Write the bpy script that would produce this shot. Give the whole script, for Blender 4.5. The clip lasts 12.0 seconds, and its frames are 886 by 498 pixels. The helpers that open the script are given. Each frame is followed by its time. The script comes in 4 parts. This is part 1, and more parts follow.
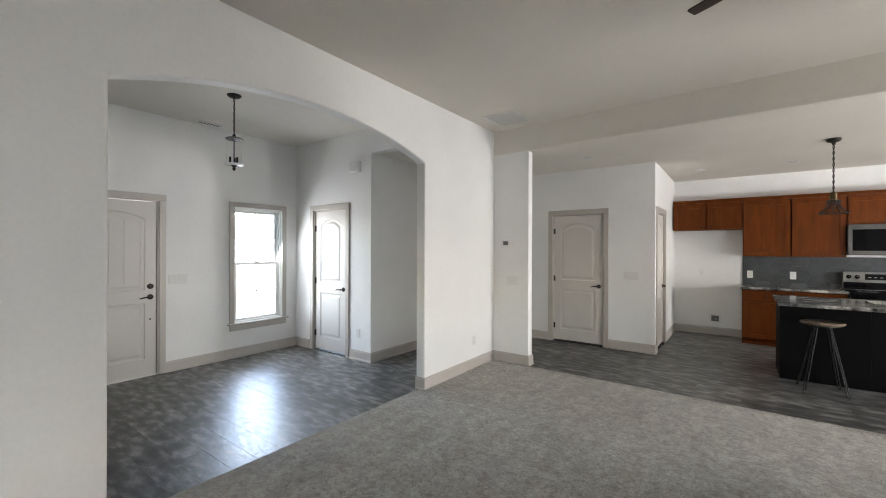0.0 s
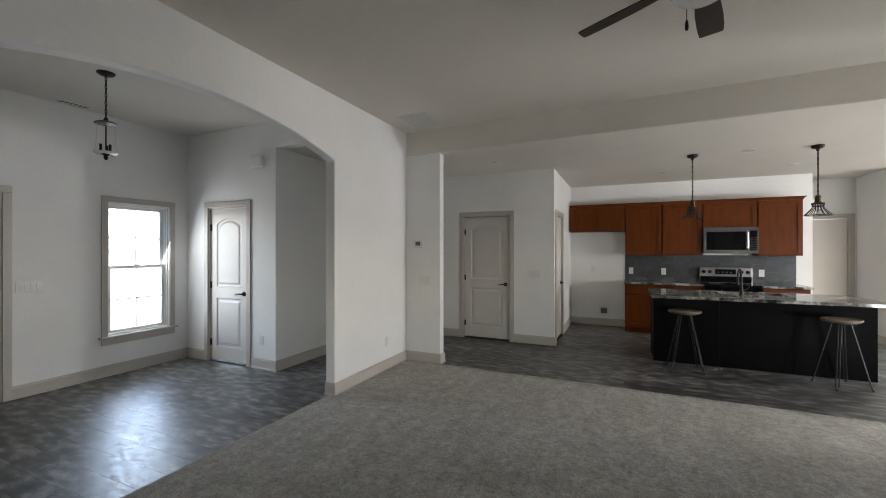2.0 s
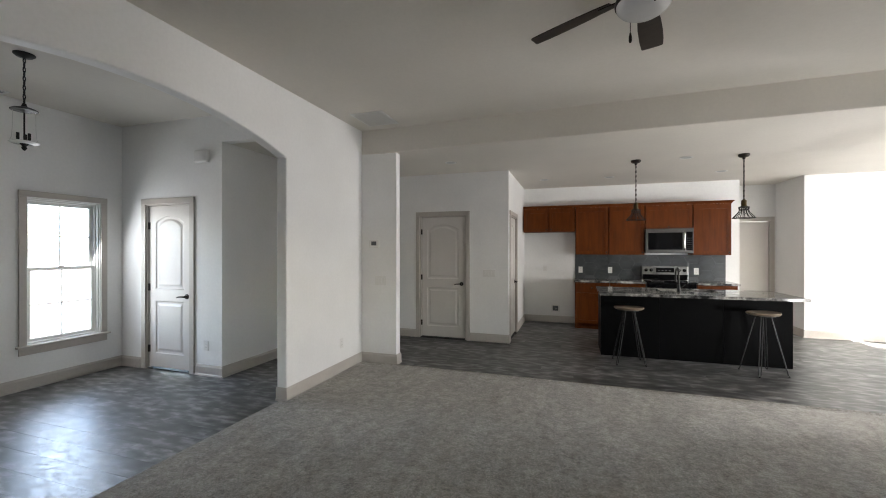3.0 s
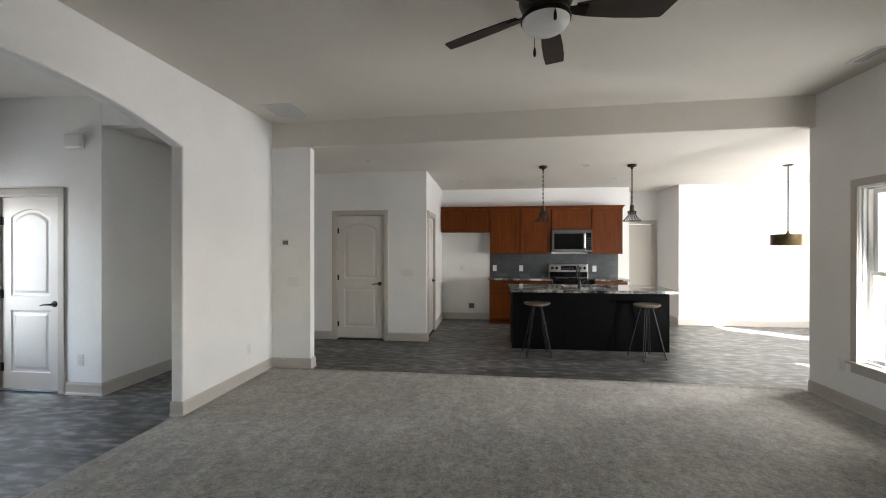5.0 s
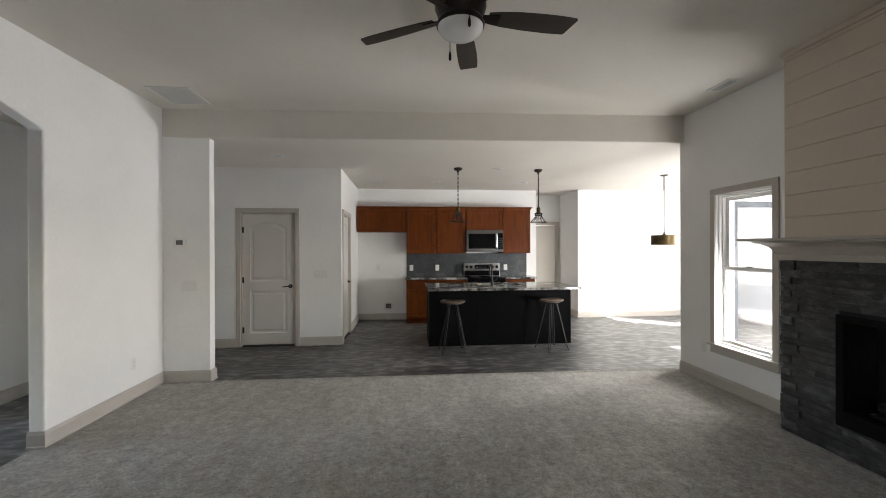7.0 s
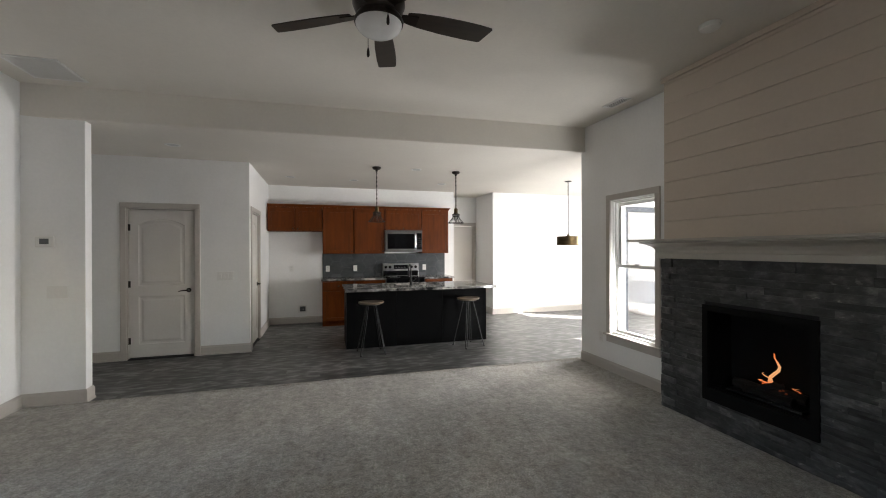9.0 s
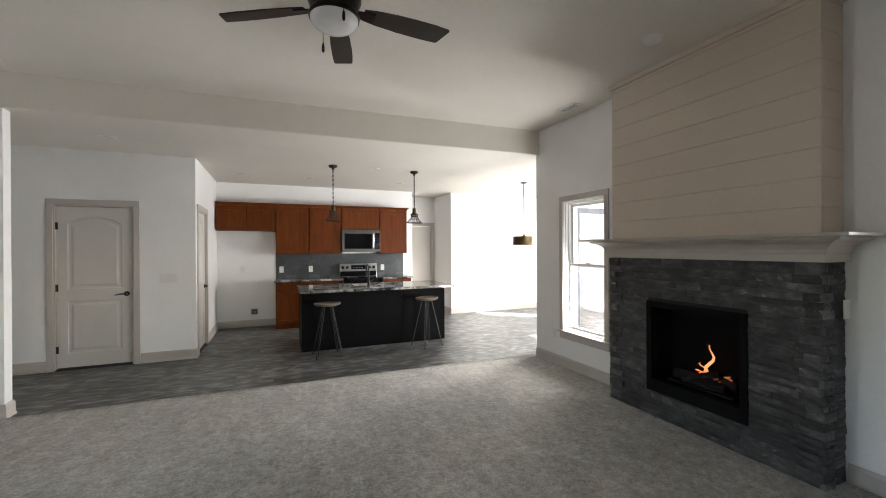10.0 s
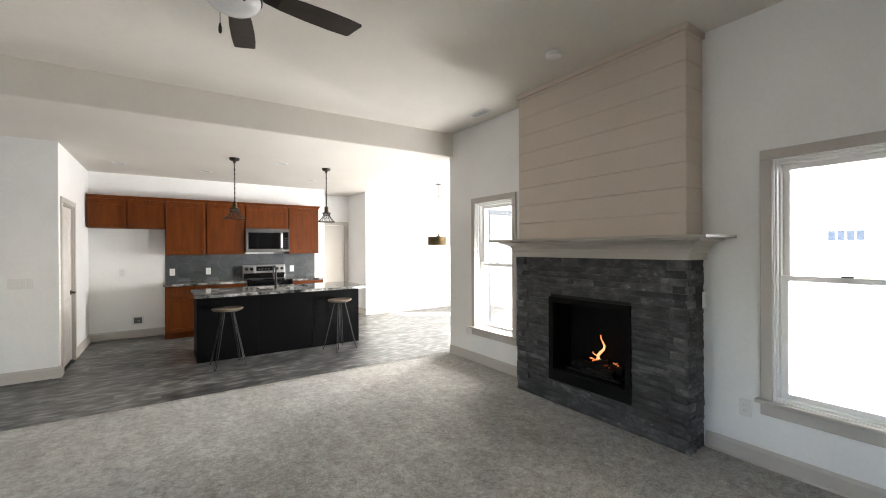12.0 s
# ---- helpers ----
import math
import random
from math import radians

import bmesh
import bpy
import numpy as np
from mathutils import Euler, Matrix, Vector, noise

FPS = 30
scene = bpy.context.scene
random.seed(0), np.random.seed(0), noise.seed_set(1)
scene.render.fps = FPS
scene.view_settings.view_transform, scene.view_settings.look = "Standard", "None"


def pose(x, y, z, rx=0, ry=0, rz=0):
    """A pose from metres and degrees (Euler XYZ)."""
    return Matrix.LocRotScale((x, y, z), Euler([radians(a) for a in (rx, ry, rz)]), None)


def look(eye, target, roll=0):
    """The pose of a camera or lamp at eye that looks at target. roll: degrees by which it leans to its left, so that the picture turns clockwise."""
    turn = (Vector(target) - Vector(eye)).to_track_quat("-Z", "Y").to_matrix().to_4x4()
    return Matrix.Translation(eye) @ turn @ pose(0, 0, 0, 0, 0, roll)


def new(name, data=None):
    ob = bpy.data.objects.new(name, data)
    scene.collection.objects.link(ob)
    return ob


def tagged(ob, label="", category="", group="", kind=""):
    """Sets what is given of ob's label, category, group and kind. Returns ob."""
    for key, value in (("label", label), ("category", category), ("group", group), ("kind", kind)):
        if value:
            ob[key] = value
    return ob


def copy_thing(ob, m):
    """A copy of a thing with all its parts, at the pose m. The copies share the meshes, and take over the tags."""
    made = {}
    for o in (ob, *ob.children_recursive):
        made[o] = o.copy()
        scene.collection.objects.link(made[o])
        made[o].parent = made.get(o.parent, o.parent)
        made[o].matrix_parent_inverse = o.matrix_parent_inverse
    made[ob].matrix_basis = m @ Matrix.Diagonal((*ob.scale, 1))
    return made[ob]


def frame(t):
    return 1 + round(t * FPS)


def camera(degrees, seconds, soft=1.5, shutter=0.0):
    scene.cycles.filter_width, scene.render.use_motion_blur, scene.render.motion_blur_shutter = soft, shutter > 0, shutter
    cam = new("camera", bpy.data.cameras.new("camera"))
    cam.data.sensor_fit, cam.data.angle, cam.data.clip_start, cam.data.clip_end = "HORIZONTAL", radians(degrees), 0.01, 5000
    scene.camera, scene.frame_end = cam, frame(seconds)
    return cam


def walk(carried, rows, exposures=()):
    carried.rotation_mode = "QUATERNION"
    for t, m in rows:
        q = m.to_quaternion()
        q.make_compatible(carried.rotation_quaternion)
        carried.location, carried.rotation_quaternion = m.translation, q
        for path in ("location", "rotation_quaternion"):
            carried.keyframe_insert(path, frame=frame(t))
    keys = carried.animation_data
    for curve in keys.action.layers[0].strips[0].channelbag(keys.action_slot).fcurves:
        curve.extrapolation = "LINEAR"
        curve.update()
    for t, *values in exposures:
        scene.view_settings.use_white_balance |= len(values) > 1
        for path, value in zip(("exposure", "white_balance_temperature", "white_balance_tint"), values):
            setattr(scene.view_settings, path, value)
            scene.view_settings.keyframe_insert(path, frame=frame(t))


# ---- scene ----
cam = camera(95.7, 12.0, 1.0)
PATH = [
    (0, (0.009, 0.003, 1.493), (-1.178, 1.613, 1.493), 0.2),
    (0.5, (0.017, 0.01, 1.495), (-1.086, 1.679, 1.495), 0.1),
    (1, (0.023, 0.015, 1.496), (-0.991, 1.739, 1.495), 0.1),
    (1.5, (0.026, 0.019, 1.497), (-0.893, 1.795, 1.497), 0.1),
    (2, (0.026, 0.021, 1.498), (-0.794, 1.846, 1.499), 0.0),
    (2.5, (0.025, 0.022, 1.499), (-0.693, 1.889, 1.499), 0.0),
    (3, (0.03, 0.021, 1.499), (-0.589, 1.923, 1.499), 0.0),
    (5, (0.063, 0.015, 1.497), (-0.169, 2.002, 1.495), -0.0),
    (5.5, (0.065, 0.027, 1.496), (-0.064, 2.022, 1.494), -0.1),
    (6, (0.063, 0.033, 1.497), (0.038, 2.033, 1.494), -0.1),
    (6.5, (0.061, 0.028, 1.497), (0.14, 2.027, 1.494), -0.1),
    (7, (0.059, 0.022, 1.496), (0.241, 2.014, 1.493), -0.2),
    (9, (0.061, 0.022, 1.492), (0.637, 1.937, 1.489), -0.2),
    (9.5, (0.062, 0.018, 1.491), (0.735, 1.901, 1.488), -0.2),
    (10, (0.066, 0.016, 1.49), (0.835, 1.862, 1.486), -0.3),
    (10.5, (0.068, 0.013, 1.489), (0.935, 1.816, 1.485), -0.3),
    (11, (0.073, 0.014, 1.488), (1.033, 1.769, 1.484), -0.3),
    (11.5, (0.079, 0.017, 1.488), (1.129, 1.719, 1.483), -0.3),
    (12, (0.086, 0.016, 1.487), (1.22, 1.662, 1.482), -0.3),
]
walk(cam, [(t, look(eye, target, roll)) for t, eye, target, roll in PATH], [(0, 4.95), (0.7, 4.8), (1.5, 4.25), (2.5, 4.25), (3, 4.45), (5, 4.55), (6.5, 4.52), (7, 4.5), (9, 4.35), (9.5, 4.6), (10, 4.85), (10.5, 4.97), (11.5, 5.25), (12, 5.35)])

# ---- light ----
SUN_DIR = Vector((-0.75, 0.60, -0.62)).normalized()      # the way the sunlight travels
world = bpy.data.worlds.new("sky")
scene.world = world
world.use_nodes = True
wn = world.node_tree
sky = wn.nodes.new("ShaderNodeTexSky")
sky.sky_type = "NISHITA"
sky.sun_disc = False
sky.sun_elevation = math.asin(-SUN_DIR.z)
sky.sun_rotation = math.atan2(-SUN_DIR.x, -SUN_DIR.y)
sky.air_density, sky.dust_density, sky.ozone_density = 1.0, 2.0, 1.0
wn.nodes["Background"].inputs["Strength"].default_value = 0.15
wn.links.new(sky.outputs[0], wn.nodes["Background"].inputs["Color"])
sun = new("sun", bpy.data.lights.new("sun", "SUN"))
sun.data.energy, sun.data.angle, sun.data.color = 5.0, radians(0.6), (1.0, 0.95, 0.88)
sun.matrix_world = look((20, -8, 20), Vector((20, -8, 20)) + SUN_DIR)


def sky_lamp(name, m, wide, high, watts):
    """Sky or bounced light that enters by a window opening; the lamp faces into the room."""
    ob = new(name, bpy.data.lights.new(name, "AREA"))
    ob.data.shape, ob.data.size, ob.data.size_y = "RECTANGLE", wide, high
    ob.data.energy, ob.data.color = watts, (1.0, 0.987, 0.977)
    ob.matrix_world = m
    return ob


YS_OUT = -2.68              # in the thickness of the wall behind the camera
# openings of the dining nook, out of view of the camera
sky_lamp("nook_east_daylight", look((6.86, 6.05, 1.62), (-1.0, 6.0, 1.2)), 0.62, 1.1, 8.5)
sky_lamp("nook_south_daylight", look((4.85, 4.66, 1.1), (4.2, 9, 1.0)), 1.7, 1.85, 0.5)
# added fill at an unseen rear window, for the walls that face it
sky_lamp("south_daylight", look((0.6, YS_OUT, 1.40), (0.2, 5, 1.4)), 0.75, 0.85, 0.2)
# added strip, hidden outside the east window, in place of sunlit-ground bounce
sky_lamp("east_window_daylight", look((3.555, 3.505, 0.66), (2.90, 4.10, 1.00)), 0.13, 0.30, 1.7)
sky_lamp("entry_daylight", look((-5.645, 3.065, 1.27), (0, 3.065, -1.0)), 0.66, 1.54, 1.1).data.color = (0.93, 0.965, 1.0)

CANS = ((-1.66, 5.58), (-0.47, 7.48), (0.62, 7.55), (1.50, 6.27), (2.29, 7.53))

# ---- materials ----


def nodes_of(name, rough=0.5, metal=0.0):
    m = bpy.data.materials.new(name)
    m.use_nodes = True
    n = m.node_tree
    b = n.nodes["Principled BSDF"]
    b.inputs["Roughness"].default_value, b.inputs["Metallic"].default_value = rough, metal
    return m, n, b


def node(n, kind, **values):
    x = n.nodes.new(kind)
    for key, value in values.items():
        x.inputs[key.replace("_", " ")].default_value = value
    return x


def place(n, stretch=(1, 1, 1), shift=False):
    """World position, stretched; shift moves the grain from piece to piece."""
    g = n.nodes.new("ShaderNodeNewGeometry")
    mp = n.nodes.new("ShaderNodeMapping")
    mp.inputs["Scale"].default_value = stretch
    n.links.new(g.outputs["Position"], mp.inputs["Vector"])
    if shift:
        oi = n.nodes.new("ShaderNodeObjectInfo")
        mu = n.nodes.new("ShaderNodeMath")
        mu.operation = "MULTIPLY"
        mu.inputs[1].default_value = 37.0
        n.links.new(oi.outputs["Random"], mu.inputs[0])
        cx = n.nodes.new("ShaderNodeCombineXYZ")
        for k in range(3):
            n.links.new(mu.outputs[0], cx.inputs[k])
        n.links.new(cx.outputs[0], mp.inputs["Location"])
    return mp.outputs[0]


def noise_at(n, where, scale, detail=4.0, rough=0.55):
    x = n.nodes.new("ShaderNodeTexNoise")
    x.inputs["Scale"].default_value, x.inputs["Detail"].default_value, x.inputs["Roughness"].default_value = scale, detail, rough
    n.links.new(where, x.inputs["Vector"])
    return x.outputs["Fac"]


def ramp(n, fac, *stops):
    r = n.nodes.new("ShaderNodeValToRGB")
    e = r.color_ramp.elements
    while len(e) < len(stops):
        e.new(0.5)
    for k, (at, c) in enumerate(stops):
        e[k].position, e[k].color = at, (*c, 1)
    n.links.new(fac, r.inputs[0])
    return r.outputs[0]


def mix(n, kind, fac, a, b):
    x = n.nodes.new("ShaderNodeMix")
    x.data_type, x.blend_type = "RGBA", kind
    for sock, v in ((x.inputs[0], fac), (x.inputs[6], a), (x.inputs[7], b)):
        if isinstance(v, (int, float)):
            sock.default_value = v
        elif isinstance(v, tuple):
            sock.default_value = (*v, 1)
        else:
            n.links.new(v, sock)
    return x.outputs[2]


def bump(n, b, height, strength, distance):
    x = n.nodes.new("ShaderNodeBump")
    x.inputs["Strength"].default_value, x.inputs["Distance"].default_value = strength, distance
    n.links.new(height, x.inputs["Height"])
    n.links.new(x.outputs[0], b.inputs["Normal"])


def scaled(c, f):
    return tuple(min(1.0, v * f) for v in c)


def paint(name, base, rough=0.55, vary=0.05, fine=220.0, relief=0.15, depth=0.0006):
    """Painted surface: cloudy large variation, roller texture."""
    m, n, b = nodes_of(name, rough)
    p = place(n)
    big = ramp(n, noise_at(n, p, 0.9, 3), (0.3, scaled(base, 1 - vary)), (0.7, scaled(base, 1 + vary)))
    tiny = ramp(n, noise_at(n, p, 35, 3), (0.35, (0.97, 0.97, 0.97)), (0.65, (1, 1, 1)))
    n.links.new(mix(n, "MULTIPLY", 1.0, big, tiny), b.inputs["Base Color"])
    bump(n, b, noise_at(n, p, fine, 3), relief, depth)
    return m


def metal(name, base, rough=0.3, vary=0.15, full=1.0):
    m, n, b = nodes_of(name, rough, full)
    p = place(n)
    c = ramp(n, noise_at(n, p, 9, 3), (0.3, scaled(base, 1 - vary)), (0.7, scaled(base, 1 + vary)))
    n.links.new(c, b.inputs["Base Color"])
    r = ramp(n, noise_at(n, place(n, (0.6, 6, 14)), 3, 3), (0.3, (rough * 0.9,) * 3), (0.7, (min(1, rough * 1.12),) * 3))
    n.links.new(r, b.inputs["Roughness"])
    return m


def wood(name, dark, light, along="x", rough=0.4, shift=True, grain=1.0):
    m, n, b = nodes_of(name, rough)
    st = {"x": (1.2, 14, 14), "y": (14, 1.2, 14), "z": (14, 14, 1.2)}[along]
    p = place(n, tuple(v * grain for v in st), shift)
    c = ramp(n, noise_at(n, p, 2.0, 6, 0.6), (0.25, dark), (0.75, light))
    q = place(n, (1, 1, 1), shift)
    blot = ramp(n, noise_at(n, q, 3.0, 2), (0.3, (0.75, 0.75, 0.75)), (0.7, (1, 1, 1)))
    n.links.new(mix(n, "MULTIPLY", 0.8, c, blot), b.inputs["Base Color"])
    bump(n, b, noise_at(n, p, 6, 4), 0.12, 0.001)
    return m


WALL = paint("wall_paint", (0.80, 0.795, 0.78), 0.6)
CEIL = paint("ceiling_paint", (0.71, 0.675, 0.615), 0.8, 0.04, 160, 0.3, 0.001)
TRIM = paint("taupe_trim_paint", (0.47, 0.435, 0.395), 0.4, 0.05, 90, 0.08)
DOOR = paint("greige_door_paint", (0.60, 0.57, 0.535), 0.38, 0.04, 90, 0.08)
SHIP = paint("shiplap_paint", (0.56, 0.478, 0.395), 0.5, 0.05, 60, 0.12)
SASH = paint("white_vinyl", (0.80, 0.79, 0.76), 0.35, 0.03, 60, 0.04)
PLATE = paint("white_plastic", (0.73, 0.72, 0.695), 0.35, 0.02, 60, 0.03)
GREY = paint("grey_plastic", (0.10, 0.105, 0.11), 0.35, 0.1)
BLACK = paint("island_black_paint", (0.0032, 0.0034, 0.0037), 0.55, 0.2, 60, 0.08)
BLACK.node_tree.nodes["Principled BSDF"].inputs["Specular IOR Level"].default_value = 0.06
BRONZE = metal("oil_rubbed_bronze", (0.030, 0.024, 0.020), 0.38, 0.3, 0.7)
IRON = metal("black_iron", (0.013, 0.0125, 0.0125), 0.45, 0.3, 0.4)
LEGS = metal("black_steel_rod", (0.010, 0.0097, 0.0095), 0.5, 0.2, 0.2)
BRASS = metal("aged_brass", (0.09, 0.066, 0.034), 0.42, 0.35)
STEEL = metal("stainless_steel", (0.30, 0.296, 0.29), 0.33, 0.04)
DARKSTEEL = metal("dark_stainless_steel", (0.125, 0.122, 0.119), 0.36, 0.04)
CHROME = metal("polished_chrome", (0.80, 0.80, 0.80), 0.12, 0.04)
GLASSBLACK = paint("black_glass", (0.006, 0.006, 0.007), 0.06, 0.2, 20, 0.0)
GLASSBLACK.node_tree.nodes["Principled BSDF"].inputs["Specular IOR Level"].default_value = 0.25
CHERRY = wood("cherry_cabinet_wood", (0.086, 0.0190, 0.0020), (0.158, 0.038, 0.0036), "z", 0.42, True, 0.7)
CHERRY.node_tree.nodes["Principled BSDF"].inputs["Specular IOR Level"].default_value = 0.16
WALNUT = wood("fan_blade_wood", (0.018, 0.011, 0.0065), (0.046, 0.030, 0.019), "x", 0.5)
SEATW = wood("stool_seat_wood", (0.11, 0.082, 0.055), (0.29, 0.225, 0.165), "x", 0.4)


def carpet_material(name, tufted=False):
    m, n, b = nodes_of(name, 0.95)
    p = place(n)
    tuft = noise_at(n, p, 190, 5, 0.75)
    c = ramp(n, tuft, (0.36, (0.165, 0.151, 0.133)), (0.50, (0.42, 0.395, 0.358)), (0.64, (0.70, 0.67, 0.625)))
    fleck = ramp(n, noise_at(n, p, 62, 5, 0.75), (0.38, (0.60, 0.59, 0.57)), (0.55, (1.0, 1.0, 1.0)))
    lay = ramp(n, noise_at(n, place(n, (5.5, 0.9, 1)), 1.6, 3), (0.36, (0.84, 0.83, 0.815)), (0.64, (1.0, 1.0, 1.0)))
    clump = ramp(n, noise_at(n, p, 9, 5, 0.65), (0.38, (0.74, 0.73, 0.71)), (0.62, (1.0, 1.0, 1.0)))
    speck = ramp(n, noise_at(n, p, 24, 5, 0.7), (0.36, (0.62, 0.61, 0.59)), (0.55, (1.0, 1.0, 1.0)))
    c = mix(n, "MULTIPLY", 1.0, c, speck)
    worn = ramp(n, noise_at(n, p, 1.7, 3), (0.36, (0.84, 0.825, 0.795)), (0.62, (1.0, 0.99, 0.965)))
    c = mix(n, "MULTIPLY", 1.0, c, worn)
    col = mix(n, "MULTIPLY", 1.0, mix(n, "MULTIPLY", 1.0, mix(n, "MULTIPLY", 1.0, c, fleck), lay), clump)
    if tufted:
        g = n.nodes.new("ShaderNodeNewGeometry")
        col = mix(n, "MULTIPLY", 1.0, col, ramp(n, g.outputs["Random Per Island"], (0.0, (0.82, 0.81, 0.79)), (0.35, (1.0, 1.0, 1.0)), (1.0, (1.2, 1.2, 1.2))))
    n.links.new(col, b.inputs["Base Color"])
    b.inputs["Specular IOR Level"].default_value = 0.1
    b.inputs["Sheen Weight"].default_value = 0.4
    b.inputs["Sheen Roughness"].default_value = 0.5
    s = n.nodes.new("ShaderNodeMath")
    s.operation = "ADD"
    n.links.new(tuft, s.inputs[0])
    n.links.new(noise_at(n, p, 60, 3), s.inputs[1])
    bump(n, b, s.outputs[0], 0.5, 0.009)
    return m


def plank_material():
    m, n, b = nodes_of("grey_vinyl_plank", 0.33)
    b.inputs["Specular IOR Level"].default_value = 0.5
    p = place(n, (4.2, 9.5, 1.0), True)
    c = ramp(n, noise_at(n, p, 1.5, 4, 0.55), (0.34, (0.024, 0.0235, 0.023)), (0.50, (0.100, 0.099, 0.098)), (0.68, (0.31, 0.306, 0.30)))
    streak = ramp(n, noise_at(n, place(n, (2.5, 55.0, 1.0), True), 1.0, 4), (0.3, (0.93, 0.93, 0.93)), (0.7, (1.03, 1.03, 1.03)))
    oi = n.nodes.new("ShaderNodeObjectInfo")
    tone = ramp(n, oi.outputs["Random"], (0.0, (0.66, 0.66, 0.66)), (1.0, (1.0, 0.99, 0.98)))
    n.links.new(mix(n, "MULTIPLY", 1.0, mix(n, "MULTIPLY", 1.0, c, streak), tone), b.inputs["Base Color"])
    r = ramp(n, noise_at(n, p, 3.0, 4), (0.3, (0.30,) * 3), (0.7, (0.48,) * 3))
    n.links.new(r, b.inputs["Roughness"])
    bump(n, b, noise_at(n, place(n, (3, 30, 1), True), 1.5, 4), 0.10, 0.0010)
    return m


def granite_material():
    m, n, b = nodes_of("granite", 0.10)
    p = place(n)
    cl = ramp(n, noise_at(n, place(n, (1.0, 2.2, 1.0)), 5, 6, 0.65), (0.38, (0.020, 0.020, 0.022)), (0.50, (0.20, 0.195, 0.19)), (0.62, (0.62, 0.60, 0.57)))
    v = n.nodes.new("ShaderNodeTexVoronoi")
    v.inputs["Scale"].default_value = 120
    n.links.new(p, v.inputs["Vector"])
    sp = ramp(n, v.outputs["Distance"], (0.1, (0.5, 0.48, 0.46)), (0.6, (1, 1, 1)))
    n.links.new(mix(n, "MULTIPLY", 0.8, cl, sp), b.inputs["Base Color"])
    return m


def slate_material(name, dark, mid, light, rough, odd=1.0):
    m, n, b = nodes_of(name, rough)
    p = place(n, (1, 1, 1.8), True)
    c = ramp(n, noise_at(n, p, 7, 6, 0.65), (0.28, dark), (0.52, mid), (0.78, light))
    oi = n.nodes.new("ShaderNodeObjectInfo")
    tone = ramp(n, oi.outputs["Random"], (0.0, (1 - 0.45 * odd,) * 3), (0.70, (0.95, 0.95, 0.95)), (0.85, (1.0, 0.99, 0.97)), (1.0, (1 + 0.8 * odd, 1 + 0.78 * odd, 1 + 0.74 * odd)))
    chip = ramp(n, noise_at(n, p, 15, 3, 0.5), (0.66, (1, 1, 1)), (0.74, (1 + 2.2 * odd, 1 + 2.1 * odd, 1 + 2.0 * odd)))
    n.links.new(mix(n, "MULTIPLY", 1.0, mix(n, "MULTIPLY", 1.0, c, tone), chip), b.inputs["Base Color"])
    bump(n, b, noise_at(n, p, 26, 6, 0.7), 0.7, 0.006)
    return m


def thin_glass(name="window_glass", ior=1.3):
    """A window pane: clear, with a little mirror gloss at grazing angles."""
    m = bpy.data.materials.new(name)
    m.use_nodes = True
    n = m.node_tree
    out = n.nodes["Material Output"]
    n.nodes.remove(n.nodes["Principled BSDF"])
    tr, gl, fr, mx = (n.nodes.new(k) for k in ("ShaderNodeBsdfTransparent", "ShaderNodeBsdfGlossy", "ShaderNodeFresnel", "ShaderNodeMixShader"))
    gl.inputs["Roughness"].default_value = 0.0
    fr.inputs["IOR"].default_value = ior
    n.links.new(fr.outputs[0], mx.inputs[0])
    n.links.new(tr.outputs[0], mx.inputs[1])
    n.links.new(gl.outputs[0], mx.inputs[2])
    n.links.new(mx.outputs[0], out.inputs[0])
    return m


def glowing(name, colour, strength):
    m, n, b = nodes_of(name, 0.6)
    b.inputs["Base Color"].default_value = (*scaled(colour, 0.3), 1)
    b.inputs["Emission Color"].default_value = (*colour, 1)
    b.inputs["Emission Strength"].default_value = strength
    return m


def flame_material():
    m, n, b = nodes_of("flame", 0.9)
    b.inputs["Base Color"].default_value = (0.05, 0.01, 0.0, 1)
    g = n.nodes.new("ShaderNodeNewGeometry")
    s = n.nodes.new("ShaderNodeSeparateXYZ")
    n.links.new(g.outputs["Position"], s.inputs[0])
    r = n.nodes.new("ShaderNodeMapRange")
    r.inputs["From Min"].default_value, r.inputs["From Max"].default_value = 0.45, 0.78
    n.links.new(s.outputs["Z"], r.inputs["Value"])
    c = ramp(n, r.outputs[0], (0.0, (1.0, 0.10, 0.01)), (0.14, (1.0, 0.42, 0.16)), (0.45, (1.0, 0.50, 0.22)), (0.75, (1.0, 0.22, 0.05)), (1.0, (1.0, 0.40, 0.18)))
    n.links.new(c, b.inputs["Emission Color"])
    b.inputs["Emission Strength"].default_value = 0.04
    return m


def rough_ground(name, a, c, scale, rough=0.9):
    m, n, b = nodes_of(name, rough)
    p = place(n)
    big = ramp(n, noise_at(n, p, scale, 6, 0.65), (0.3, a), (0.7, c))
    n.links.new(mix(n, "MULTIPLY", 0.6, big, ramp(n, noise_at(n, p, scale * 14, 4), (0.3, (0.6, 0.6, 0.6)), (0.7, (1, 1, 1)))), b.inputs["Base Color"])
    bump(n, b, noise_at(n, p, scale * 14, 4), 0.5, 0.02)
    return m


CARPET, PILE, PLANK, GRANITE = carpet_material("cut_pile_carpet"), carpet_material("carpet_tufts", True), plank_material(), granite_material()
SLATE = slate_material("ledger_slate", (0.012, 0.0125, 0.013), (0.042, 0.0425, 0.0435), (0.14, 0.139, 0.137), 0.62)
PALESLATE = slate_material("pale_corner_slate", (0.030, 0.0305, 0.031), (0.082, 0.082, 0.082), (0.20, 0.198, 0.194), 0.62, 0.5)
TILE = slate_material("slate_tile", (0.030, 0.034, 0.038), (0.044, 0.050, 0.055), (0.070, 0.076, 0.081), 0.36, 0.12)
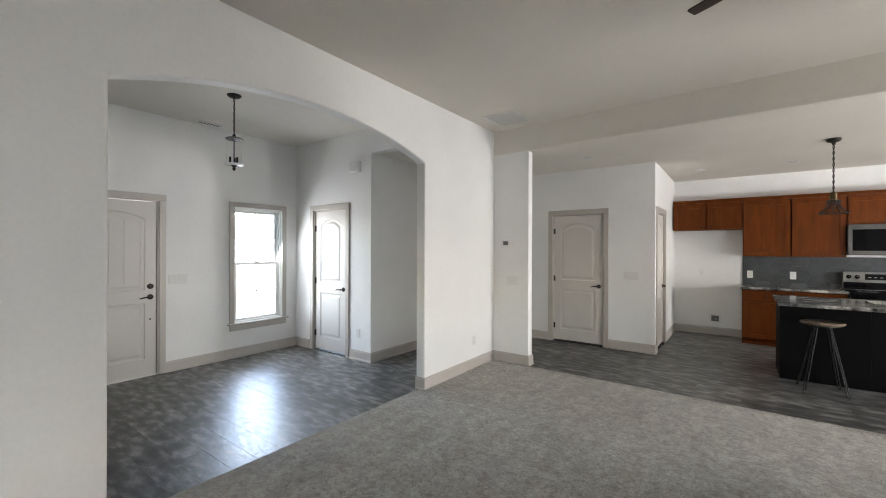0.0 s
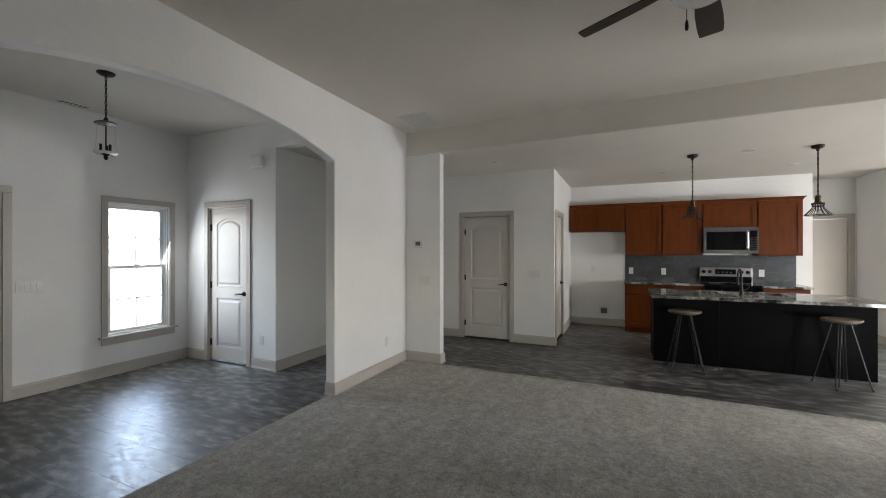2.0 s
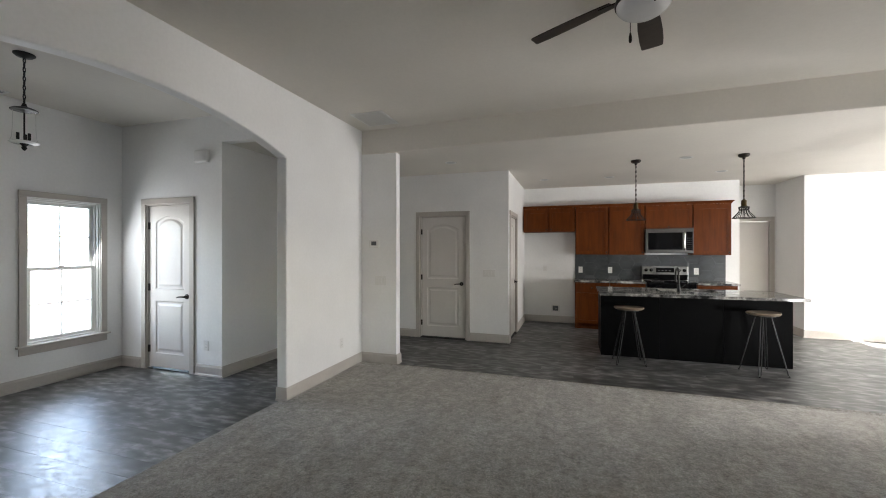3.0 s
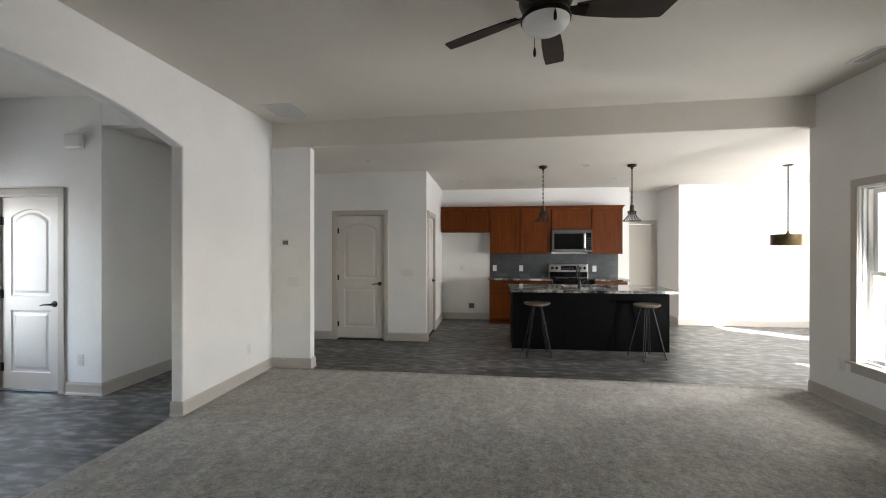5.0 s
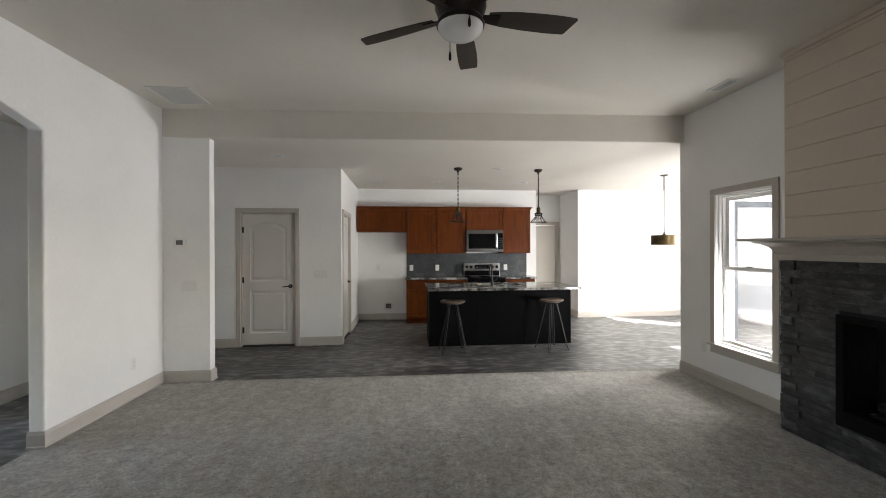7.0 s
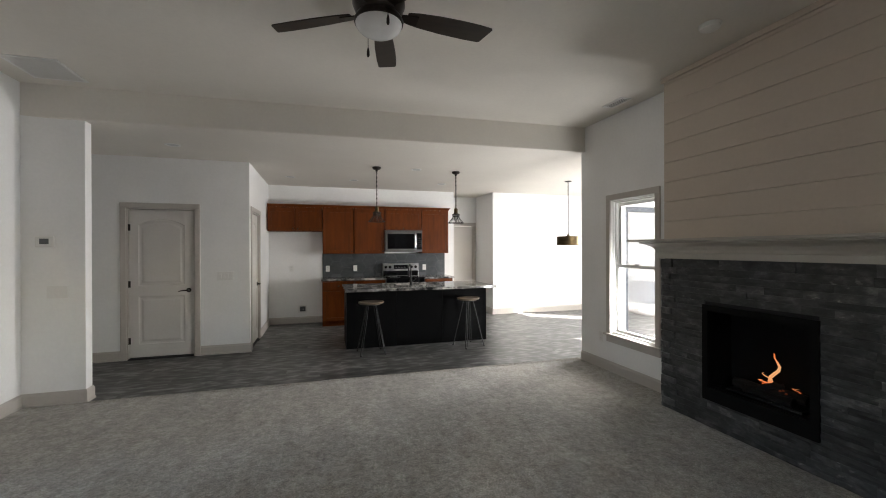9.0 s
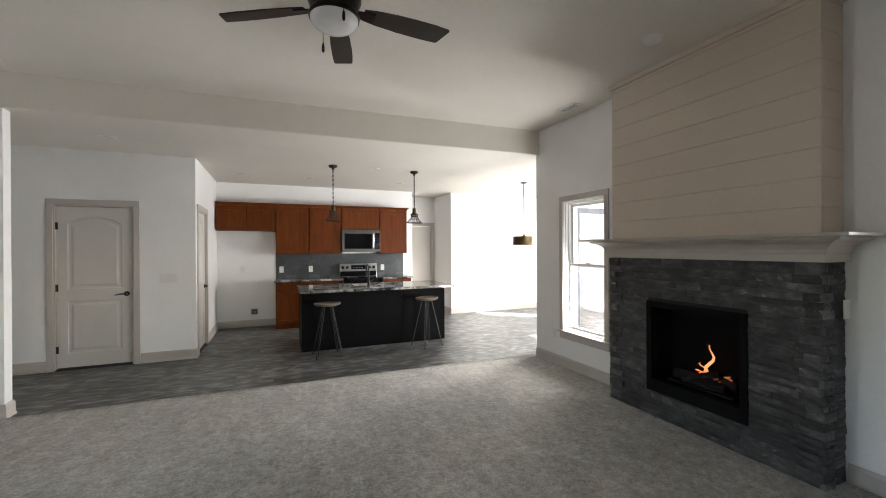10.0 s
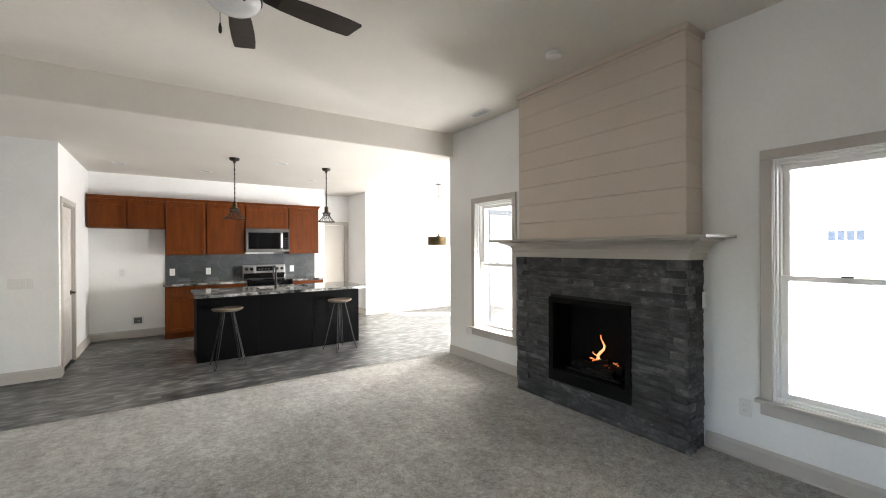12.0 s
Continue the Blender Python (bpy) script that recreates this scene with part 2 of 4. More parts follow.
GROUT = paint("tile_grout", (0.09, 0.097, 0.103), 0.8)
MORTAR = paint("dark_mortar", (0.010, 0.010, 0.011), 0.9)
PANE, SHADEGLASS = thin_glass(), thin_glass("lamp_glass", 1.045)
FROST = paint("opal_glass", (0.80, 0.80, 0.79), 0.25, 0.02, 30, 0.0)
FLAME = flame_material()
FLAME.cycles.emission_sampling = "NONE"
EMBER = glowing("ember", (1.0, 0.16, 0.02), 0.0012)
CHAR = rough_ground("charred_log", (0.0015, 0.0015, 0.0015), (0.006, 0.005, 0.0045), 18)
SOOT = paint("firebox_black", (0.0025, 0.0025, 0.0025), 0.8, 0.1, 40, 0.0)
SOOT.node_tree.nodes["Principled BSDF"].inputs["Specular IOR Level"].default_value = 0.15
CONCRETE = rough_ground("concrete", (0.54, 0.53, 0.51), (0.64, 0.63, 0.61), 1.2)
SOIL = rough_ground("bare_yard", (0.07, 0.057, 0.045), (0.14, 0.12, 0.10), 0.8)
SIDING = paint("white_siding", (0.80, 0.80, 0.79), 0.6)
ROOFING = rough_ground("grey_shingle", (0.10, 0.10, 0.10), (0.18, 0.18, 0.18), 6)
GLASSPALE = paint("pale_glass", (0.014, 0.016, 0.021), 0.6)
BLUEGREY = paint("blue_grey_frame", (0.040, 0.046, 0.056), 0.5)

# ---- mesh helpers ----


def finish(name, bm, material, smooth=False):
    me = bpy.data.meshes.new(name)
    bmesh.ops.recalc_face_normals(bm, faces=bm.faces)
    if smooth:
        for f in bm.faces:
            f.smooth = True
        for e in bm.edges:
            e.smooth = len(e.link_faces) != 2 or e.calc_face_angle(0) < radians(40)
    bm.to_mesh(me)
    bm.free()
    me.materials.append(material)
    return me


def thing(name, m, label, category, group="", kind=""):
    ob = new(name)
    ob.empty_display_size = 0.05
    ob.matrix_world = m if isinstance(m, Matrix) else Matrix.Translation(m)
    return tagged(ob, label, category, group, kind)


def part(name, bm, material, parent, label="", smooth=False):
    ob = new(name, finish(name, bm, material, smooth))
    ob.parent = parent
    return tagged(ob, label)


def solid(name, bm, material, label="", category="", kind="structure", group="", smooth=False):
    return tagged(new(name, finish(name, bm, material, smooth)), label, category, group, kind)


def box(x0, x1, y0, y1, z0, z1, bevel=0.0, bm=None, seg=2):
    own = bmesh.new()
    bmesh.ops.create_cube(own, size=1.0, matrix=Matrix.Translation(((x0 + x1) / 2, (y0 + y1) / 2, (z0 + z1) / 2)) @ Matrix.Diagonal((x1 - x0, y1 - y0, z1 - z0, 1)))
    if bevel:
        bmesh.ops.bevel(own, geom=list(own.edges), offset=bevel, segments=seg, affect="EDGES", profile=0.5)
    return join(bm, own)


def join(bm, own):
    if bm is None:
        return own
    me = bpy.data.meshes.new("joined")
    own.to_mesh(me)
    own.free()
    bm.from_mesh(me)
    bpy.data.meshes.remove(me)
    return bm


def lathe(profile, seg=24, at=(0, 0, 0), bm=None):
    """Surface of revolution round z from (radius, height) pairs."""
    own = bmesh.new()
    rings = []
    for r, z in profile:
        if r < 1e-6:
            rings.append([own.verts.new((at[0], at[1], at[2] + z))])
        else:
            rings.append([own.verts.new((at[0] + r * math.cos(math.tau * k / seg), at[1] + r * math.sin(math.tau * k / seg), at[2] + z)) for k in range(seg)])
    for a, b in zip(rings, rings[1:]):
        for k in range(seg):
            j = (k + 1) % seg
            if len(a) == 1 and len(b) == 1:
                continue
            if len(a) == 1:
                own.faces.new((a[0], b[j], b[k]))
            elif len(b) == 1:
                own.faces.new((a[k], a[j], b[0]))
            else:
                own.faces.new((a[k], a[j], b[j], b[k]))
    return join(bm, own)


def tube(points, r, seg=8, bm=None, closed=False):
    """A round bar along a line of points."""
    own = bmesh.new()
    pts = [Vector(p) for p in points]
    rings = []
    for i, p in enumerate(pts):
        a = pts[i - 1] if (i or closed) else p
        b = pts[(i + 1) % len(pts)] if (i < len(pts) - 1 or closed) else p
        d = (b - a).normalized()
        u = d.cross(Vector((0, 0, 1)) if abs(d.z) < 0.95 else Vector((1, 0, 0))).normalized()
        v = d.cross(u)
        rad = r[i] if isinstance(r, (list, tuple)) else r
        rings.append([own.verts.new(p + rad * (u * math.cos(math.tau * k / seg) + v * math.sin(math.tau * k / seg))) for k in range(seg)])
    pairs = list(zip(rings, rings[1:])) + ([(rings[-1], rings[0])] if closed else [])
    for a, b in pairs:
        for k in range(seg):
            j = (k + 1) % seg
            own.faces.new((a[k], a[j], b[j], b[k]))
    if not closed:
        own.faces.new(rings[0][::-1])
        own.faces.new(rings[-1])
    return join(bm, own)


def plate(loops, thick, bm=None, axis="y", at=0.0):
    """A flat plate with holes: the first loop is its outline (u, v), the rest holes; thick along the axis from at."""
    own = bmesh.new()
    edges = []

    def spot(u, v):
        return {"x": (at, u, v), "y": (u, at, v), "z": (u, v, at)}[axis]
    for loop in loops:
        vs = [own.verts.new(spot(u, v)) for u, v in loop]
        edges += [own.edges.new((vs[k], vs[(k + 1) % len(vs)])) for k in range(len(vs))]
    bmesh.ops.triangle_fill(own, use_beauty=True, edges=edges)
    res = bmesh.ops.extrude_face_region(own, geom=list(own.faces))
    d = {"x": Vector((thick, 0, 0)), "y": Vector((0, thick, 0)), "z": Vector((0, 0, thick))}[axis]
    bmesh.ops.translate(own, verts=[v for v in res["geom"] if isinstance(v, bmesh.types.BMVert)], vec=d)
    return join(bm, own)


def rect(u0, u1, v0, v1):
    return [(u0, v0), (u1, v0), (u1, v1), (u0, v1)]


def sweep(profile, path, bm=None, closed=False):
    """A moulding: profile of (out, up) pairs along a level path of (x, y); out is to the path's right."""
    own = bmesh.new()
    rings = []
    n = len(path)
    for i, p in enumerate(path):
        p = Vector(p)
        d1 = (p - Vector(path[i - 1])).normalized() if (i or closed) else None
        d2 = (Vector(path[(i + 1) % n]) - p).normalized() if (i < n - 1 or closed) else None
        d1, d2 = d1 or d2, d2 or d1
        n1, n2 = Vector((d1.y, -d1.x)), Vector((d2.y, -d2.x))
        m = (n1 + n2).normalized()
        m = m / max(0.3, m.dot(n1))
        rings.append([own.verts.new((p.x + m.x * o, p.y + m.y * o, u)) for o, u in profile])
    pairs = list(zip(rings, rings[1:])) + ([(rings[-1], rings[0])] if closed else [])
    k = len(profile)
    for a, b in pairs:
        for i in range(k):
            own.faces.new((a[i], a[(i + 1) % k], b[(i + 1) % k], b[i]))
    if not closed:
        own.faces.new(rings[0][::-1])
        own.faces.new(rings[-1])
    return join(bm, own)


def soften(ob, width=0.012, seg=3):
    """Rounded plaster corners."""
    b = ob.modifiers.new("rounded", "BEVEL")
    b.width, b.segments, b.limit_method, b.angle_limit = width, seg, "ANGLE", radians(50)
    return ob


# ---- structure ----
H, HK = 3.07, 2.75            # ceilings: living room and entry; kitchen and hall
XL, XR, YS, YD = -2.66, 3.375, -2.60, 4.78
T = 0.115


def wall(name, axis, at, thick, u0, u1, z0, z1, holes=(), label="off-white painted drywall wall"):
    loops = [rect(u0, u1, z0, z1)] + [rect(*h) for h in holes]
    return solid(name, plate(loops, thick, None, axis, at), WALL, label, "wall")


ARCH0, ARCH1, SPRING, RISE = 0.656, 3.30, 2.405, 0.222


def arch_line(steps=28):
    half, mid = (ARCH1 - ARCH0) / 2, (ARCH0 + ARCH1) / 2
    rad = (half * half + RISE * RISE) / (2 * RISE)
    out = []
    for k in range(steps + 1):
        y = ARCH1 - (ARCH1 - ARCH0) * k / steps
        out.append((y, SPRING + RISE - (rad - math.sqrt(rad * rad - (y - mid) ** 2))))
    return out


loop = [(YS - T, -0.05), (ARCH0, -0.05)] + arch_line()[::-1] + [(ARCH1, -0.05), (YD + T, -0.05), (YD + T, H + 0.03), (YS - T, H + 0.03)]
soften(solid("wall_arch", plate([loop], -T, None, "x", XL), WALL, "off-white drywall wall with a wide arched opening", "wall"), 0.014)
soften(wall("wall_stub", "y", YD, T, XL - 0.02, -2.155, -0.05, HK + 0.02, label="short off-white return wall beside the kitchen opening"), 0.012)
YE = 4.615                    # end of the east wall and inner face of the nook
YDR = 4.53                   # the drop runs a little out of square
soften(solid("wall_drop", plate([[(XL - 0.02, YD + 0.002), (XR + 0.148, YDR), (XR + 0.148, YDR + 0.25), (XL - 0.02, YD + 0.16)]], H + 0.03 - HK, None, "z", HK), CEIL, "off-white ceiling drop between living room and kitchen", "wall"), 0.012)

W2 = (3.365, 4.055, 0.47, 2.065)      # openings: along, along, up, up
W3 = (0.275, 0.965, 0.47, 2.065)
wall("wall_east", "x", XR, 0.15, YS - T, YE - 0.002, -0.05, H + 0.03, (W2, W3))
# unseen rear opening, added only to let light in
SW = (0.15, 1.05, 0.85, 1.90)
wall("wall_south", "y", YS, -T, XL - T, XR + 0.15, -0.05, H + 0.03, (SW,))
FW = (2.705, 3.425, 0.475, 2.065)
FD = (0.895, 1.835, -0.02, 2.055)
wall("wall_entry_front", "x", -5.52, -0.15, 0.15, 3.8, -0.05, H + 0.03, (FW, FD))
wall("wall_entry_south", "y", 0.30, -T, -5.7, XL - T + 0.002, -0.05, H + 0.03)
CD = (-5.085, -4.345, -0.02, 2.055)
wall("wall_closet", "y", 3.665, T, -5.6, -3.862, -0.05, H + 0.03, (CD,))
wall("wall_hall", "x", -3.862, -T, 3.665 + T, 6.5, -0.05, HK + 0.03)
wall("wall_hall_drop", "y", 3.667, T, -3.87, XL - T + 0.002, HK, H + 0.03)
GD = (-2.468, -1.648, -0.02, 2.055)
wall("wall_garage_side", "y", 6.41, T, -4.0, -0.952, -0.05, HK + 0.03, (GD,))
PD = (6.565, 7.325, -0.02, 2.055)
wall("wall_pantry", "x", -0.952, -T, 6.41 + T, 8.7, -0.05, HK + 0.03, (PD,))
KY = 8.56
wall("wall_kitchen", "y", KY, T, -1.1, 2.88, -0.05, HK + 0.03)
wall("wall_back_hall_west", "x", 2.88, -T, KY + T, 9.5, -0.05, HK + 0.03)
HD = (2.90, 3.66, -0.02, 2.055)
wall("wall_back_hall", "y", 9.38, T, 2.76, 3.9, -0.05, HK + 0.03, (HD,))
wall("wall_back_hall_east", "x", 3.745, T, 8.365, 9.5, -0.05, HK + 0.03)
wall("wall_nook_north", "y", 8.365, T, 3.745 + T, 7.05, -0.05, HK + 0.03)
NA = (5.70, 6.40, 1.00, 2.25)
wall("wall_nook_east", "x", 6.90, 0.15, 4.48, 8.5, -0.05, HK + 0.03, (NA,))
NS = (3.95, 5.75, 0.05, 2.05)
wall("wall_nook_south", "y", YE, -0.15, XR + 0.002, 7.05, -0.05, HK + 0.03, (NS,))
# closed rooms behind the doors
wall("wall_garage_back", "y", 7.6, T, -4.0, -1.05, -0.05, HK + 0.03)
wall("wall_hall_end", "x", -3.95, -T, 6.5, 7.7, -0.05, HK + 0.03)

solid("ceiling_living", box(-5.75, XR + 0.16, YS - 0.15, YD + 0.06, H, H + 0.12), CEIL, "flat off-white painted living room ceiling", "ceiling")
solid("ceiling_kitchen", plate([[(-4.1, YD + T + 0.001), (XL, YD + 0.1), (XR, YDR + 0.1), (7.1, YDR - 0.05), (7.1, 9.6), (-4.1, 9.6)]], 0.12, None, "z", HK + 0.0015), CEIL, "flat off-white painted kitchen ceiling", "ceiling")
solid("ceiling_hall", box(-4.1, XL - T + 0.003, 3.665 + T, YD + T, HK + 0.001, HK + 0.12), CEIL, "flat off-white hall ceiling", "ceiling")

SUBFLOOR = paint("subfloor", (0.05, 0.05, 0.05), 0.9)
floor = solid("floor", box(-5.75, 7.1, -2.8, 9.6, -0.16, -0.006), SUBFLOOR, "dark grey wood-look vinyl plank floor", "floor")
cb = bmesh.new()
bmesh.ops.create_grid(cb, x_segments=60, y_segments=50, size=0.5)
for v in cb.verts:
    x, y = XL - 0.07 + (v.co.x + 0.5) * (XR - XL + 0.09), YS - 0.02 + (v.co.y + 0.5) * (YD + 0.03 - YS)
    y -= (y - YS) / (YD - YS) * 0.085 * (x - XL) / (XR - XL)
    edge = min(1.0, (YD + 0.012 - 0.085 * (x - XL) / (XR - XL) - y) / 0.05, (x - XL + 0.07) / 0.05)
    v.co = (x, y, 0.003 + 0.009 * max(0.0, edge) ** 0.5 + 0.002 * noise.noise((x * 3, y * 3, 0)))
solid("carpet", cb, CARPET, "grey-beige cut-pile wall-to-wall carpet", "carpet", smooth=True)

BASE = [(0, 0), (0.020, 0), (0.020, 0.018), (0.014, 0.024), (0.014, 0.105), (0.009, 0.118), (0.006, 0.130), (0, 0.130)]


def baseboard(*path):
    solid("baseboard", sweep(BASE, path), TRIM, "taupe painted wooden baseboard", "baseboard")


# the room lies to the right of each path
baseboard((XL, YS), (XL, ARCH0), (XL - T, ARCH0))
baseboard((XL - T, ARCH1), (XL, ARCH1), (XL, YD), (-2.155, YD), (-2.155, YD + T), (XL, YD + T))
baseboard((XR, YE), (XR, 3.05))
baseboard((XR, 1.36), (XR, YS), (XL, YS))
baseboard((-5.52, 1.90), (-5.52, 3.665), (-5.165, 3.665))
baseboard((-4.265, 3.665), (-3.86, 3.665), (-3.86, 6.41), (-2.535, 6.41))
baseboard((-1.58, 6.41), (-0.952, 6.41), (-0.952, 6.49))
baseboard((-0.952, 7.40), (-0.952, KY), (0.06, KY))
baseboard((2.70, KY), (2.88, KY), (2.88, 9.38))
baseboard((3.745, 9.38), (3.745, 8.365), (6.9, 8.365), (6.9, YE), (5.80, YE))
baseboard((3.90, YE), (XR, YE))

# ---- doors and windows ----


def arched(x0, x1, z0, z1, rise, steps=10):
    """Outline of a panel with a cambered head."""
    pts = [(x0, z0), (x1, z0)]
    for k in range(steps + 1):
        u = k / steps
        pts.append((x1 + (x0 - x1) * u, z1 - rise + rise * math.sin(math.pi * u) ** 0.8 if rise else z1))
    return pts


def raised_panel(x0, x1, z0, z1, rise, y):
    """Sunk moulding and raised field inside a panel opening; the face lies at y, the viewer at -y."""
    bm = bmesh.new()
    rings = []
    for inset, sink in ((0, 0), (0.006, 0.007), (0.020, 0.009), (0.034, 0.009), (0.058, 0.002)):
        rings.append([bm.verts.new((x, y + sink, z)) for x, z in arched(x0 + inset, x1 - inset, z0 + inset, z1 - inset, rise)])
    for a, b in zip(rings, rings[1:]):
        n = len(a)
        for k in range(n):
            bm.faces.new((a[k], a[(k + 1) % n], b[(k + 1) % n], b[k]))
    bm.faces.new(rings[-1])
    return bm


# door stops coloured near black so the gaps round slabs read as shade
GAPDARK = paint("dark_gap_shade", (0.02, 0.019, 0.018), 0.8, 0.1)


def door_set(name, m, w, h, label, hinge_left=True, dead=False, planked=False, lever=True, depth=T):
    """A hung two-panel door with jamb and casing. Origin: foot of the opening's left side; the viewer stands at -y."""
    d = thing(name, m, label, "door", kind="structure")
    face = 0.022
    st, z1, z2, z3, z4 = 0.115, 0.20, 0.85, 1.00, h - 0.13
    hp = [(st, w - st, z1, z2, 0.0), (st, w - st, z3, z4, 0.085)] if lever else []
    part("slab", plate([rect(0.006, w - 0.006, 0.0095 if dead else 0.024, h - 0.006)] + [arched(*p) for p in hp], 0.036, None, "y", face), DOOR, d)
    for p in hp:
        part("panel", raised_panel(*p, face), DOOR, d)
    if planked:
        for k in range(1, 4):
            x = st + 0.06 + (w - 2 * st - 0.12) * k / 4
            part("groove", box(x - 0.003, x + 0.003, face - 0.0015, face + 0.004, z3 + 0.08, z4 - 0.10), TRIM, d)
    for s in (0, 1):
        x = -0.02 if s == 0 else w
        part("jamb", box(x, x + 0.02, 0.0, depth, 0.0, h + 0.02), TRIM, d)
        cx = -0.085 if s == 0 else w + 0.015
        part("casing", sweep_up(cx, cx + 0.070, h + 0.015), TRIM, d)
        part("stop", box(0.0 if s == 0 else w - 0.012, 0.012 if s == 0 else w, face + 0.038, face + 0.058, 0, h), GAPDARK, d, "door stop darkened to show the shaded gap")
    part("jamb", box(0, w, 0.0, depth, h, h + 0.02), TRIM, d)
    part("casing", box(-0.085, w + 0.085, -0.019, 0.0, h + 0.015, h + 0.085, 0.004), TRIM, d)
    # interior thresholds take the dark subfloor colour to deepen the bottom gap's shade
    part("threshold", box(0, w, 0.0, depth, 0.0, 0.009), SASH if dead else SUBFLOOR, d)
    hx = 0.0 if hinge_left else w
    for z in (0.25, h / 2, h - 0.25):
        hb = tube([(hx, face - 0.006, z - 0.045), (hx, face - 0.006, z + 0.045)], 0.008, 8)
        box(hx - 0.001 if hinge_left else hx - 0.024, hx + 0.024 if hinge_left else hx + 0.001, face - 0.003, face, z - 0.044, z + 0.044, 0, hb)
        part("hinge", hb, BRONZE, d, "dark bronze hinge")
    kx, sgn = (w - 0.065, -1) if hinge_left else (0.065, 1)
    if not lever:
        return d
    grip = part("lever_handle", tube([(kx, face - 0.048, 0.92), (kx + sgn * 0.03, face - 0.052, 0.922), (kx + sgn * 0.08, face - 0.05, 0.918), (kx + sgn * 0.115, face - 0.046, 0.908)], [0.010, 0.010, 0.008, 0.006], 10), BRONZE, d, "dark bronze lever", True)
    part("rose", turned_y([(0.0, 0.0), (0.032, 0.0), (0.031, 0.008), (0.014, 0.012), (0.011, 0.050), (0.0, 0.055)], (kx, face, 0.92)), BRONZE, grip)
    if dead:
        part("deadbolt", turned_y([(0.0, 0.0), (0.033, 0.0), (0.031, 0.014), (0.012, 0.018), (0.009, 0.03), (0, 0.03)], (kx, face, 1.045)), BRONZE, d, "dark bronze deadbolt")
        part("lock_plug", turned_y([(0.0, 0.0), (0.010, 0.0), (0.009, 0.006), (0, 0.006)], (kx, face, 0.66)), BRONZE, d)
    return d


def turned_y(profile, at):
    """A turned knob that stands out towards -y."""
    bm = lathe(profile, 18)
    bmesh.ops.transform(bm, matrix=Matrix.Translation(at) @ Matrix.Rotation(radians(90), 4, "X"), verts=bm.verts)
    return bm


def sweep_up(x0, x1, h):
    """An upright casing board with eased edges."""
    return box(x0, x1, -0.017, 0.0, 0.0, h, 0.004)


DOORS = "greige two-panel arch-top door, closed, with bronze lever, in taupe casing"
door_set("door_1", pose(-5.52, 0.915, 0, 0, 0, 90), 0.90, 2.04, "greige planked front door, closed, with bronze lever and deadbolt", True, True, True, depth=0.15)
door_set("door_2", pose(-5.065, 3.665, 0), 0.70, 2.04, DOORS)
door_set("door_3", pose(-2.448, 6.41, 0), 0.78, 2.04, DOORS)
door_set("door_4", pose(-0.952, 6.585, 0, 0, 0, 90), 0.72, 2.04, DOORS)
door_set("door_5", pose(2.92, 9.38, 0), 0.72, 2.04, "plain greige hallway door, closed, in taupe casing", lever=False)


def window_set(name, m, w, h, z0, label, lites=False, frame_mat=None):
    """A double-hung window. Origin: the floor under the opening's left side; the viewer stands at -y."""
    d = thing(name, m, label, "window", kind="structure")
    fm = frame_mat or SASH
    for x in (0.0, w - 0.012):
        part("jamb", box(x, x + 0.012, 0.0, 0.15, z0, z0 + h), fm, d)
    part("jamb", box(0.012, w - 0.012, 0.0, 0.15, z0 + h - 0.012, z0 + h), fm, d)
    for x0, x1 in ((-0.060, 0.006), (w - 0.006, w + 0.060)):
        part("casing", box(x0, x1, -0.018, 0.0, z0 - 0.005, z0 + h - 0.006, 0.004), TRIM, d)
    part("casing", box(-0.060, w + 0.060, -0.019, 0.0, z0 + h - 0.006, z0 + h + 0.060, 0.004), TRIM, d)
    part("window_sill", box(-0.085, w + 0.085, -0.045, 0.15, z0 - 0.028, z0 - 0.005, 0.005), TRIM, d)
    part("apron", box(-0.060, w + 0.060, -0.016, 0.0, z0 - 0.108, z0 - 0.028, 0.004), TRIM, d)
    for x0, x1 in ((0.012, 0.034), (w - 0.034, w - 0.012)):
        part("track", box(x0, x1, 0.055, 0.135, z0, z0 + h - 0.012, 0.003), fm, d)
    for x0, x1 in ((0.012, 0.024), (w - 0.024, w - 0.012)):
        part("stop", box(x0, x1, 0.022, 0.054, z0, z0 + h - 0.012, 0.003), fm, d)
    part("head_stop", box(0.024, w - 0.024, 0.022, 0.054, z0 + h - 0.024, z0 + h - 0.012, 0.003), fm, d)
    part("sill_stool", box(0.012, w - 0.012, 0.020, 0.061, z0 - 0.005, z0 + 0.016, 0.004), fm, d)
    part("head_track", box(0.034, w - 0.034, 0.055, 0.135, z0 + h - 0.040, z0 + h - 0.012, 0.003), fm, d)
    mid = z0 + h * 0.505
    for nm, y, a, b in (("lower_sash", 0.062, z0, mid + 0.018), ("upper_sash", 0.098, mid - 0.018, z0 + h - 0.04)):
        x0, x1, r = 0.034, w - 0.034, 0.036
        sash = part(nm, plate([rect(x0, x1, a, b), rect(x0 + r, x1 - r, a + r + (0.012 if nm == "lower_sash" else 0), b - r)], 0.030, None, "y", y), fm, d)
        g = part("pane", box(x0 + r - 0.004, x1 - r + 0.004, y + 0.013, y + 0.016, a + r - 0.004, b - r + 0.004), PANE, sash)
        g.visible_shadow = False
        if lites:
            xm, zm = (x0 + x1) / 2, (a + b) / 2
            part("muntin", box(xm - 0.006, xm + 0.006, y + 0.009, y + 0.020, a + r, b - r), fm, sash)
            part("muntin", box(x0 + r, x1 - r, y + 0.0092, y + 0.0198, zm - 0.006, zm + 0.006), fm, sash)
